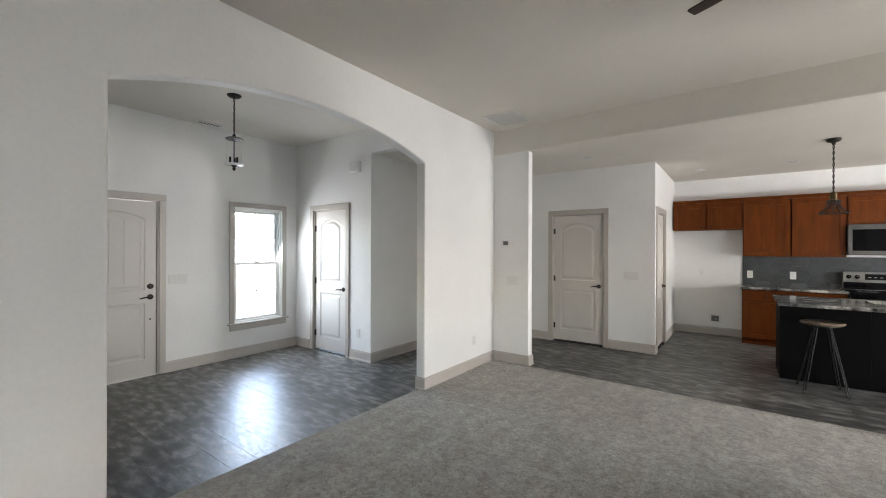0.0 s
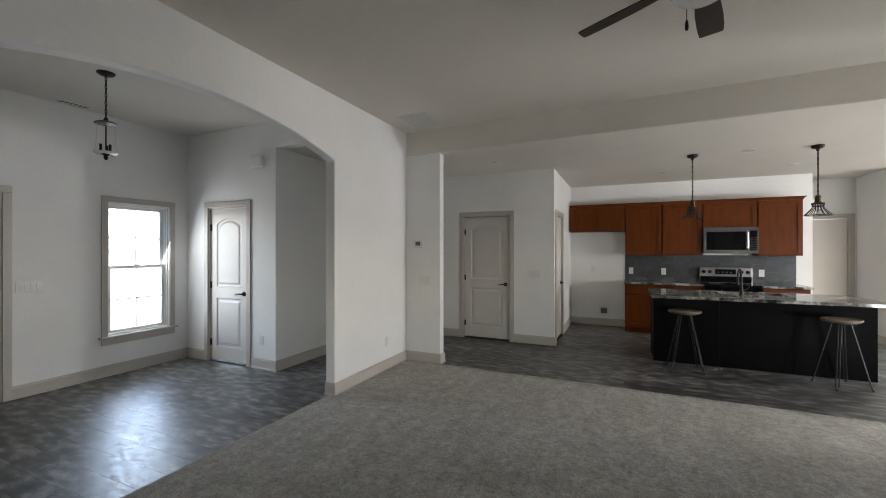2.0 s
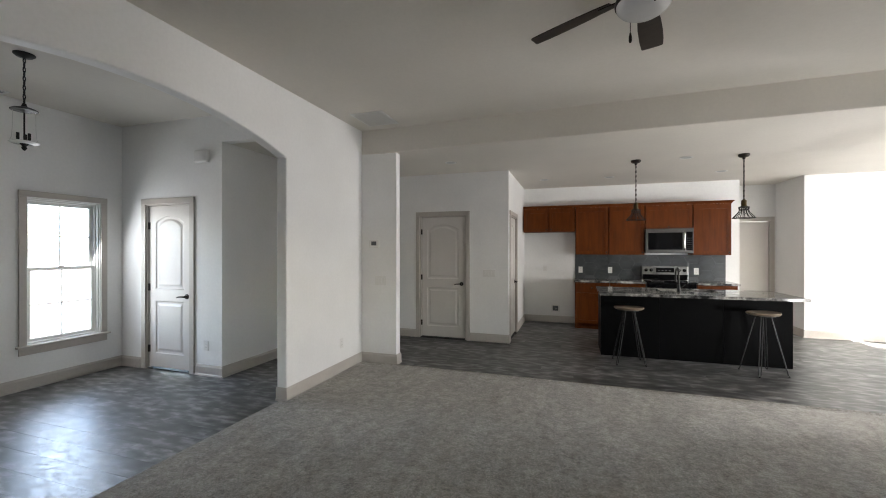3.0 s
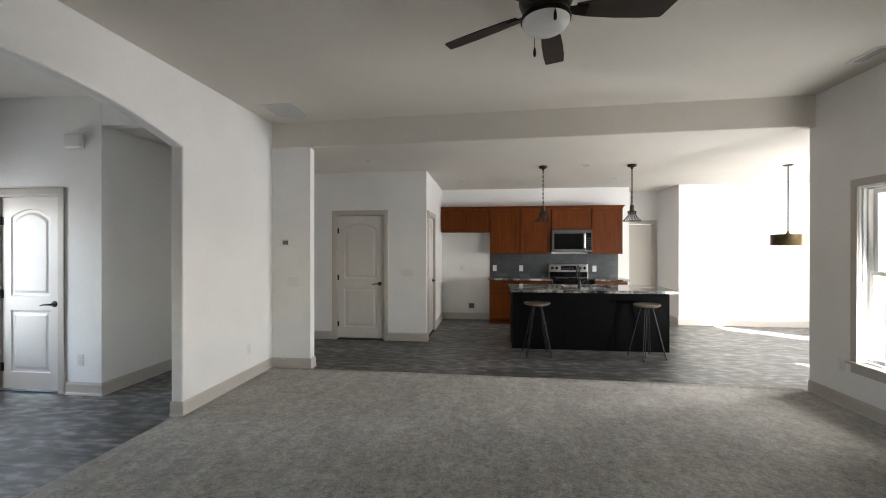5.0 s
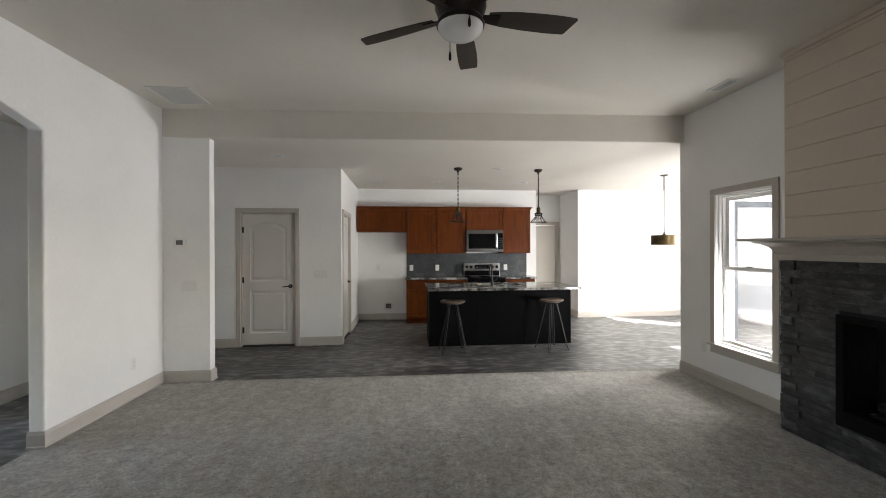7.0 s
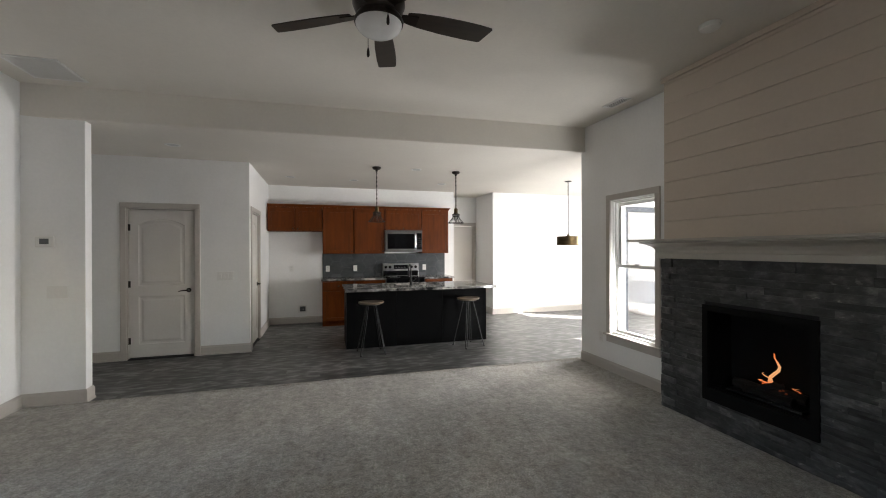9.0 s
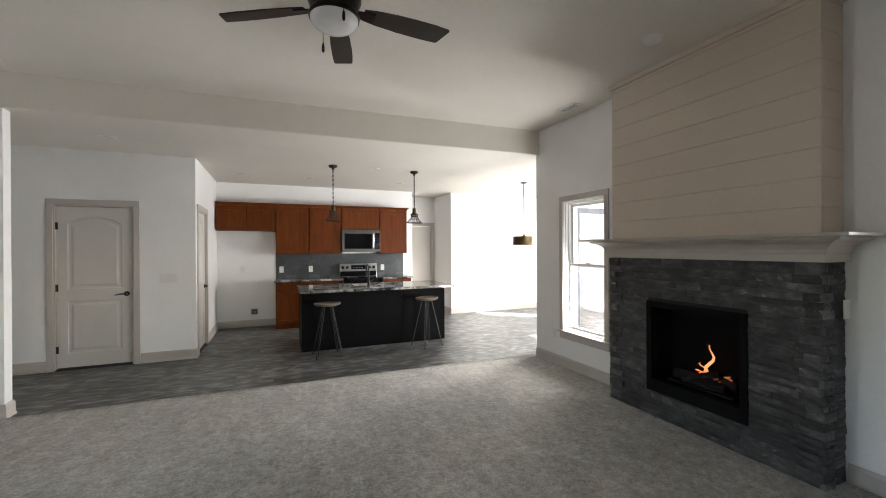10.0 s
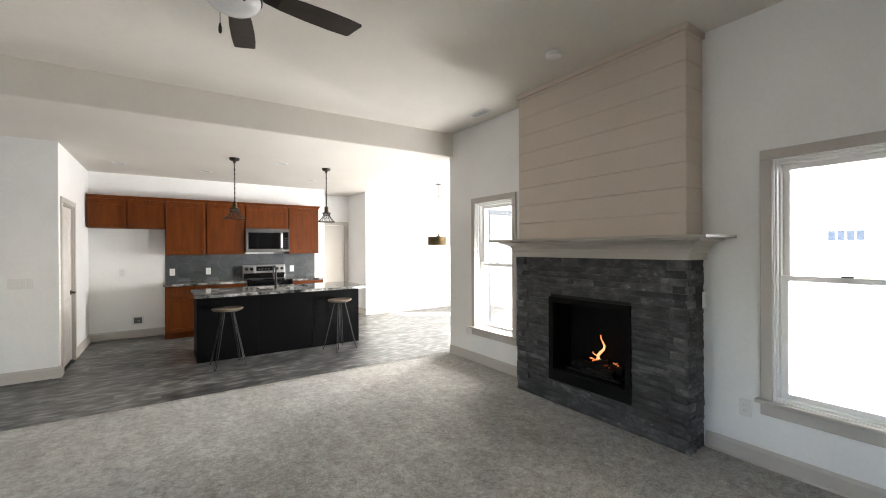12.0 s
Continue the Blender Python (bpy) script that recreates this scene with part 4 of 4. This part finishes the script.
OUT, SWI = "white plastic electrical outlet on the wall", "white plastic light switch on the wall"
plate_on("outlet", pose(-4.10, 3.665, 0.357), 0.072, 0.116, "outlet", OUT, "outlet")
plate_on("outlet", pose(XL, 4.285, 0.352, 0, 0, 90), 0.072, 0.116, "outlet", OUT, "outlet")
plate_on("outlet", pose(XR, 1.115, 0.373, 0, 0, -90), 0.072, 0.116, "outlet", OUT, "outlet")
plate_on("outlet", pose(XR, 4.225, 0.395, 0, 0, -90), 0.072, 0.116, "outlet", OUT, "outlet")
plate_on("outlet", pose(-0.53, KY, 1.10), 0.072, 0.116, "outlet", OUT, "outlet")
for x in (0.165, 0.715, 2.195):
    plate_on("outlet", pose(x, KY - 0.012, 1.085), 0.078, 0.122, "outlet", "white outlet set in the slate backsplash", "outlet")
plate_on("light_switch", pose(-2.38, YD, 1.085), 0.162, 0.118, 3, SWI, "light switch")
plate_on("light_switch", pose(-1.264, 6.41, 1.108), 0.208, 0.118, 4, SWI, "light switch")
plate_on("light_switch", pose(-5.52, 2.03, 1.115, 0, 0, 90), 0.208, 0.118, 4, SWI, "light switch")
plate_on("fireplace_switch", pose(3.315, 1.345, 1.10, 0, 0, 0), 0.072, 0.118, 1, "white switch on the side of the stone fireplace", "light switch")
fo = thing("water_box", (-0.323, KY, 0.285), "white recessed water outlet box with grey valve", "outlet box")
part("frame", plate([rect(-0.085, 0.085, -0.075, 0.075), rect(-0.055, 0.055, -0.05, 0.05)], -0.008, None, "y", 0.0), PLATE, fo)
part("backing", box(-0.056, 0.056, -0.002, 0, -0.051, 0.051), GREY, fo)
part("valve", turned_y([(0, 0), (0.014, 0), (0.012, 0.02), (0, 0.022)], (0.01, -0.002, -0.01)), STEEL, fo)
th = thing("thermostat", (-2.469, YD, 1.568), "white digital thermostat with grey screen", "thermostat")
part("case", box(-0.072, 0.072, -0.024, 0, -0.052, 0.052, 0.008), PLATE, th)
part("screen", box(-0.036, 0.036, -0.0255, -0.0235, -0.022, 0.030), GREY, th)
db = thing("door_chime", (-4.14, 3.665, 2.592), "white plastic door chime box high on the wall", "door chime")
part("cover", box(-0.10, 0.10, -0.055, 0, -0.075, 0.075, 0.018, None, 3), PLATE, db, "", True)
part("base", box(-0.092, 0.092, -0.004, 0, -0.085, -0.074), PLATE, db)


def fireplace():
    """Stone base, firebox, mantel and shiplap chimney, against the east wall."""
    y0, y1, xf = 1.375, 3.030, 3.118
    f = thing("fireplace", (xf, (y0 + y1) / 2, 0), "dark ledger-stone fireplace with shiplap chimney and a burning gas fire", "fireplace")
    oy = (y0 + y1) / 2

    def loc(bm):
        bmesh.ops.translate(bm, verts=bm.verts, vec=(-xf, -oy, 0))
        return bm
    by0, by1, bz0, bz1 = 1.790, 2.605, 0.240, 1.015
    backing = part("stone_backing", loc(plate([rect(y0 + 0.012, y1 - 0.012, 0.0, 1.395), rect(by0, by1, bz0, bz1)], XR - xf - 0.013, None, "x", xf + 0.012)), MORTAR, f)
    # firebox
    fb = part("firebox", loc(plate([rect(by0 - 0.004, by1 + 0.004, bz0 - 0.004, bz1 + 0.004), rect(by0 + 0.045, by1 - 0.045, bz0 + 0.10, bz1 - 0.045)], 0.036, None, "x", xf - 0.020)), SOOT, f, "black steel firebox surround")
    part("liner", loc(plate([rect(by0 + 0.03, by1 - 0.03, bz0 + 0.085, bz1 - 0.03), rect(by0 + 0.05, by1 - 0.05, bz0 + 0.105, bz1 - 0.05)], 0.235, None, "x", xf + 0.016)), SOOT, fb)
    part("back_wall", loc(box(xf + 0.238, xf + 0.25, by0 + 0.05, by1 - 0.05, bz0 + 0.10, bz1 - 0.05)), SOOT, fb)
    g = part("fire_glass", loc(box(xf + 0.004, xf + 0.007, by0 + 0.04, by1 - 0.04, bz0 + 0.095, bz1 - 0.04)), SHADEGLASS, fb, "clear fire glass")
    g.visible_shadow = False
    part("grate", loc(box(xf + 0.06, xf + 0.20, by0 + 0.14, by1 - 0.14, bz0 + 0.108, bz0 + 0.125)), IRON, fb)
    for k, (a, b, r) in enumerate((((0.16, 1.95, 0.42), (0.14, 2.45, 0.40), 0.042), ((0.10, 2.00, 0.39), (0.11, 2.35, 0.39), 0.034), ((0.07, 2.30, 0.41), (0.19, 2.12, 0.47), 0.026))):
        pts = [Vector((xf + a[0] + (b[0] - a[0]) * u, a[1] + (b[1] - a[1]) * u, a[2] + (b[2] - a[2]) * u + 0.008 * math.sin(9 * u + k))) for u in [j / 8 for j in range(9)]]
        part("log", loc(tube(pts, [r * (0.9 + 0.12 * math.sin(3.1 * j + k)) for j in range(9)], 10)), CHAR, fb, "charred log", True)
    for k, (yc, h, lean, w) in enumerate(((2.185, 0.25, -0.055, 0.0100), (2.19, 0.09, 0.03, 0.0050), (2.225, 0.03, 0.03, 0.005), (2.02, 0.04, 0.0, 0.0016))):
        pts = []
        for j in range(9):
            u = j / 8
            pts.append((xf + 0.15 + 0.01 * math.sin(5 * u), yc + lean * u + 0.026 * math.sin(8.0 * u + k), 0.455 + h * u))
        part("flame", loc(tube(pts, [max(0.001, w * (0.45 + 1.0 * math.sin(math.pi * min(1, (0.25 + j / 8) * 0.78)) * (1 - (j / 8) ** 1.6))) for j in range(9)], 8)), FLAME, fb, "orange gas flame", True)
    for k in range(3):
        part("ember", loc(lathe([(0, 0), (0.010, 0.004), (0.006, 0.012), (0, 0.014)], 6, (xf + 0.10 + 0.012 * (k % 4), 2.05 + 0.028 * k, 0.452 if k % 2 else 0.44))), EMBER, fb)
    # mantel
    ring = [(XR - 0.001, y1 - 0.002), (xf + 0.002, y1 - 0.002), (xf + 0.002, y0 + 0.002), (XR - 0.001, y0 + 0.002)]
    crown = sweep([(0.0, 1.392), (0.030, 1.392), (0.030, 1.440), (0.040, 1.448), (0.046, 1.470), (0.070, 1.500), (0.105, 1.520), (0.135, 1.528), (0.145, 1.535), (0.145, 1.546), (0.0, 1.546)], ring)
    mt = part("mantel", loc(crown), SHIPTRIM, f, "taupe crown-moulded wooden mantel")
    part("shelf", loc(box(xf - 0.225, XR - 0.001, y0 - 0.215, y1 + 0.205, 1.547, 1.568, 0.004)), SHIPTRIM, mt)
    # shiplap chimney
    core = part("chimney_core", loc(box(xf + 0.022, XR - 0.002, y0 + 0.022, y1 - 0.034, 1.569, H - 0.002)), SHIP, f)
    z, k = 1.570, 0
    while z < H - 0.05:
        top = min(1.735 + 0.1805 * k - 0.0022, H - 0.045)
        part("shiplap_board", loc(box(xf + 0.003, xf + 0.021, y0 + 0.002, y1 - 0.014, z, top, 0.002, None, 1)), SHIP, core, "")
        for s in (0, 1):
            ya = y0 + 0.003 if s == 0 else y1 - 0.033
            part("shiplap_return", loc(box(xf + 0.0215, XR - 0.002, ya, ya + 0.018, z, top, 0.002, None, 1)), SHIP, core)
        z, k = top + 0.0022, k + 1
    part("chimney_trim", loc(sweep([(0.0, H - 0.046), (0.018, H - 0.044), (0.020, H - 0.003), (0.0, H - 0.003)], [(XR - 0.001, y1 - 0.014), (xf + 0.003, y1 - 0.014), (xf + 0.003, y0 + 0.002), (XR - 0.001, y0 + 0.002)])), SHIP, core)
    return f, backing, (y0, y1, xf, oy, by0, by1, bz0, bz1)


SHIPTRIM = paint("mantel_paint", (0.43, 0.395, 0.35), 0.42, 0.04, 80, 0.06)
FIRE, STONE_BACK, FDIM = fireplace()

# ---- entry ----
el = thing("entry_lantern", (-4.18, 2.05, H), "black iron entry lantern with clear glass hung on a chain", "pendant lamp")
part("canopy", lathe([(0, 0), (0.068, 0), (0.068, -0.008), (0.050, -0.024), (0.012, -0.032), (0, -0.045)], 28), IRON, el, "", True)
for b in links(-0.035, -0.400, 0.0042, 0.046):
    part("chain_link", b, IRON, el)
part("top_disc", lathe([(0, -0.395), (0.012, -0.40), (0.020, -0.425), (0.070, -0.442), (0.085, -0.452), (0.083, -0.458), (0.03, -0.460), (0, -0.475)], 28), IRON, el, "", True)
part("stem", tube([(0, 0, -0.46), (0, 0, -0.74)], 0.006, 8), IRON, el)
part("glass_cylinder", lathe([(0.066, -0.460), (0.068, -0.60), (0.074, -0.68), (0.090, -0.725)], 32), SHADEGLASS, el, "clear glass shade", True)
part("glass_dish", lathe([(0.054, -0.716), (0.080, -0.706), (0.092, -0.712), (0.080, -0.722), (0.052, -0.728)], 28), FROST, el, "pale opal glass dish", True)
part("dish", lathe([(0, -0.700), (0.050, -0.700), (0.056, -0.708), (0.030, -0.722), (0.012, -0.745), (0.018, -0.758), (0.008, -0.775), (0, -0.780)], 28), IRON, el, "", True)
for k in range(3):
    a = math.tau * k / 3 + 0.4
    c = part("candle_arm", tube([(0, 0, -0.71), (0.02 * math.cos(a), 0.02 * math.sin(a), -0.712), (0.038 * math.cos(a), 0.038 * math.sin(a), -0.695)], 0.004, 6), IRON, el)
    part("candle_sleeve", lathe([(0, -0.695), (0.010, -0.695), (0.010, -0.640), (0, -0.640)], 12, (0.038 * math.cos(a), 0.038 * math.sin(a), 0)), IRON, c)

# ---- outdoors ----
gb = bmesh.new()
bmesh.ops.create_grid(gb, x_segments=8, y_segments=8, size=400)
for v in gb.verts:
    v.co.z = -0.22
solid("ground", gb, SOIL, "bare brown yard around the house", "ground")
solid("porch_slab", box(XR + 0.16, 14.6, -9.5, 4.59, -0.20, -0.06, 0.01), CONCRETE, "pale concrete porch slab", "porch")
pr = thing("porch_roof", (5.3, 1.5, 2.62), "white porch roof with posts over the slab", "porch roof", kind="structure")
part("soffit", box(-1.75, 1.55, -5.2, 3.1, 0, 0.05), SIDING, pr)
part("roof", plate([[(-1.75, 0.051), (1.70, 0.051), (1.70, 0.20), (-1.75, 0.9)]], 8.4, None, "y", -5.25), ROOFING, pr)
part("beam", box(1.35, 1.55, -5.2, 3.1, -0.30, 0.0), SIDING, pr)
for y in (-5.0, -1.0, 2.9):
    part("post", box(1.37, 1.53, y - 0.08, y + 0.08, -2.69, -0.30, 0.01), SIDING, pr)
# unseen overhang, added to block direct sun at the rear opening
solid("eave_south", box(-4.0, 5.0, -4.9, YS - T - 0.002, 2.62, 2.72), SIDING, "unseen white overhang, added to keep sun out of the rear window", "eave")
solid("siding", plate([rect(XR + 0.155, 7.1, -0.06, 2.55), rect(NS[0] - 0.06, NS[1] + 0.06, -0.05, NS[3] + 0.06)], 0.03, None, "y", 4.46), SIDING, "white siding on the outside wall of the nook", "wall")
# added self-lit panel: whitens the view and sends light through the east windows
glow = glowing("backdrop_glow", (1.0, 0.985, 0.96), 0.45)
solid("backdrop", box(15.0, 15.2, -22, 4.3, -0.22, 5.2), glow, "added glowing panel in place of the overexposed distance beyond the porch", "backdrop")
gp = thing("garage_door_window", (14.6, 4.17, 2.00), "row of small arched garage door lights", "window")
gp.matrix_world = Matrix.Translation((14.6, 2.66, 1.76))
part("frame", plate([rect(-0.38, 0.38, -0.17, 0.17)] + [rect(-0.35 + 0.18 * k, -0.35 + 0.18 * k + 0.15, -0.13, 0.13) for k in range(4)], 0.03, None, "x", 0.0), SIDING, gp)
for k in range(4):
    part("pane", box(0.012, 0.018, -0.35 + 0.18 * k, -0.20 + 0.18 * k, -0.13, 0.13), GLASSPALE, gp)

# ---- pieces of floor, backsplash and fireplace ----
# vinyl planks, laid along x
PW, PL = 0.180, 1.22
shared = {}


def plank_mesh(length):
    key = round(length, 3)
    if key not in shared:
        bm = bmesh.new()
        a, b, w, c = 0.0002, key - 0.0002, PW - 0.0004, 0.0003
        lo = [bm.verts.new(p) for p in ((a, 0.0002, -0.005), (b, 0.0002, -0.005), (b, w, -0.005), (a, w, -0.005))]
        mi = [bm.verts.new((v.co.x, v.co.y, -c * 0.6)) for v in lo]
        hi = [bm.verts.new(p) for p in ((a + c, 0.0002 + c, 0), (b - c, 0.0002 + c, 0), (b - c, w - c, 0), (a + c, w - c, 0))]
        for r, s in ((lo, mi), (mi, hi)):
            for k in range(4):
                bm.faces.new((r[k], r[(k + 1) % 4], s[(k + 1) % 4], s[k]))
        bm.faces.new(hi)
        shared[key] = finish("plank", bm, PLANK)
    return shared[key]


def stretch_of(y):
    """Runs of plank floor (x from, to) in the row at y."""
    if y < 0.30:
        return []
    if y < 3.66:
        return [(-5.52, XL - 0.02)]
    if y < 4.66:
        return [(-3.86, XL - 0.02)]
    if y < 6.40:
        return [(-3.86, 6.90)]
    if y < 8.36:
        return [(-0.95, 6.90)]
    if y < 8.55:
        return [(-0.95, 3.74)]
    return [(2.88, 3.74)]


row = 0
y = 0.26
while y < 9.36:
    off = (0.0, 0.47, 0.86, 0.21, 0.66)[row % 5]
    for xa, xb in stretch_of(y + PW / 2):
        x = -5.6 - off
        while x < xb:
            a, b = max(x, xa), min(x + PL, xb)
            if b - a > 0.02:
                ob = new("plank", plank_mesh(b - a))
                ob.location, ob.parent = (a, y, 0.0), floor
            x += PL
    y += PW
    row += 1

# hexagonal slate tiles of the backsplash
bs = thing("backsplash", (0.062, KY, 0.912), "dark grey slate hexagon tile backsplash", "backsplash", kind="structure")
BWID, BHGT, RH = 2.600, 0.478, 0.150
part("grout", box(0, BWID, -0.007, -0.0005, 0, BHGT), GROUT, bs)
col = 0
cx = 0.05
while cx < BWID + RH:
    cz = 0.06 + (RH * math.sqrt(3) / 2 if col % 2 else 0)
    while cz < BHGT + RH:
        bm = bmesh.new()
        rr = RH - 0.003
        for r, yy in ((rr, -0.006), (rr, -0.0105), (rr - 0.0015, -0.012)):
            for k in range(6):
                bm.verts.new((cx + r * math.cos(math.pi / 3 * k), yy, cz + r * math.sin(math.pi / 3 * k)))
        bm.verts.ensure_lookup_table()
        for lv in (0, 6):
            for k in range(6):
                j = (k + 1) % 6
                bm.faces.new((bm.verts[lv + k], bm.verts[lv + j], bm.verts[lv + 6 + j], bm.verts[lv + 6 + k]))
        bm.faces.new([bm.verts[12 + k] for k in range(6)])
        for co, no in (((0, 0, 0), (-1, 0, 0)), ((BWID, 0, 0), (1, 0, 0)), ((0, 0, 0), (0, 0, -1)), ((0, 0, BHGT), (0, 0, 1))):
            bmesh.ops.bisect_plane(bm, geom=list(bm.verts) + list(bm.edges) + list(bm.faces), plane_co=co, plane_no=no, clear_outer=True)
        if bm.faces:
            part("tile", bm, TILE, bs)
        else:
            bm.free()
        cz += RH * math.sqrt(3)
    cx += RH * 1.5
    col += 1

# split-face ledger stones of the fireplace
rng = random.Random(11)


def stone_mesh(material):
    bm = bmesh.new()
    n = 4
    grid = []
    for i in range(n + 1):
        line = []
        for j in range(3):
            u, v = i / n - 0.5, j / 2 - 0.5
            edge = i in (0, n) or j in (0, 2)
            line.append(bm.verts.new((-0.5 + (0.18 if edge else 0.0) + rng.uniform(-0.13, 0.06), u, v)))
        grid.append(line)
    back = [[bm.verts.new((0.5, i / n - 0.5, j / 2 - 0.5)) for j in range(3)] for i in range(n + 1)]
    for i in range(n):
        for j in range(2):
            bm.faces.new((grid[i][j], grid[i + 1][j], grid[i + 1][j + 1], grid[i][j + 1]))
        bm.faces.new((grid[i][0], back[i][0], back[i + 1][0], grid[i + 1][0]))
        bm.faces.new((grid[i][2], grid[i + 1][2], back[i + 1][2], back[i][2]))
    for i in (0, n):
        for j in range(2):
            bm.faces.new((grid[i][j], grid[i][j + 1], back[i][j + 1], back[i][j]))
    return finish("stone", bm, material)


STONES = [stone_mesh(SLATE) for k in range(9)]
CORNERS = [stone_mesh(PALESLATE) for k in range(4)]
y0, y1, xf, oy, by0, by1, bz0, bz1 = FDIM


def lay(ya, yb, za, zb, side=0, proud=None, meshes=STONES):
    """One stone: on the front, or on the side that faces -y (1) or +y (2)."""
    if yb - ya < 0.03:
        return
    ob = new("stone", rng.choice(meshes))
    ob.parent = STONE_BACK
    if proud is None:
        proud = rng.uniform(0.0, 0.004) if rng.random() < 0.9 else 0.007
    thick, gap = 0.034, 0.0012
    size = (thick, yb - ya - gap, zb - za - gap)
    if side == 0:
        ob.location = (0.012 - proud, (ya + yb) / 2 - oy, (za + zb) / 2)
        ob.scale = size
    else:
        yy = y0 + 0.012 - proud if side == 1 else y1 - 0.012 + proud
        ob.location = ((ya + yb) / 2 - xf, yy - oy, (za + zb) / 2)
        ob.rotation_euler = (0, 0, radians(90 if side == 1 else -90))
        ob.scale = size


def run(a, b, za, zb, side=0):
    while b - a > 0.001:
        w = rng.uniform(0.16, 0.46)
        if b - a - w < 0.12:
            w = b - a
        lay(a, a + w, za, zb, side)
        a += w


def quoin(ya, yb, za, zb, side, laps):
    """A corner stone; one that laps stands proud past its neighbours."""
    lay(ya, yb, za, zb, side, 0.014 + rng.uniform(0.0, 0.008) if laps else rng.uniform(0.0, 0.004), CORNERS if laps and rng.random() < 0.65 else STONES)


z, course = 0.004, 0
while z < 1.388:
    h = rng.choice((0.046, 0.050, 0.054, 0.058))
    if 1.390 - z - h < 0.04:
        h = 1.390 - z
    # corner stones interlock: each course laps either the front or the side
    near, far = rng.uniform(0.07, 0.16), rng.uniform(0.07, 0.16)
    lap = course % 2
    quoin(y0 - 0.004, y0 + near, z, z + h, 0, lap)
    quoin(y1 - far, y1 + 0.004, z, z + h, 0, lap)
    if z + h <= bz0 + 0.02 or z >= bz1 - 0.02:
        run(y0 + near, y1 - far, z, z + h)
    else:
        run(y0 + near, by0 + 0.002, z, z + h)
        run(by1 - 0.002, y1 - far, z, z + h)
    side = rng.uniform(0.06, 0.14)
    for s in (1, 2):
        quoin(xf - 0.004, xf + side, z, z + h, s, 1 - lap)
        run(xf + side, XR - 0.002, z, z + h, s)
    course += 1
    z += h

# carpet pile: short leaning tufts
gen = np.random.default_rng(5)
N = 210000
cx = XL + 0.0 + gen.random(N) * (XR - XL)
cy = -0.15 + gen.random(N) * (YD + 0.02 + 0.15)
keep = cy < YD + 0.005 - 0.085 * (cx - XL) / (XR - XL)
keep &= ~((cx > 3.09) & (cy > 1.36) & (cy < 3.05))
cx, cy = cx[keep], cy[keep]
N = len(cx)
ang, wid, hgt = gen.random(N) * math.tau, 0.0025 + 0.003 * gen.random(N), 0.001 + 0.003 * gen.random(N)
lx, ly = (gen.random(N) - 0.5) * 0.014, (gen.random(N) - 0.5) * 0.014
co = np.empty((N, 3, 3))
co[:, 0] = np.stack((cx - np.cos(ang) * wid, cy - np.sin(ang) * wid, np.full(N, 0.008)), 1)
co[:, 1] = np.stack((cx + np.cos(ang) * wid, cy + np.sin(ang) * wid, np.full(N, 0.008)), 1)
co[:, 2] = np.stack((cx + lx, cy + ly, 0.010 + hgt), 1)
me = bpy.data.meshes.new("carpet_pile")
me.from_pydata(co.reshape(-1, 3).tolist(), [], np.arange(3 * N).reshape(N, 3).tolist())
me.materials.append(PILE)
tagged(new("carpet_pile", me), "short grey-beige tufts of the carpet pile", "carpet", "", "stuff")
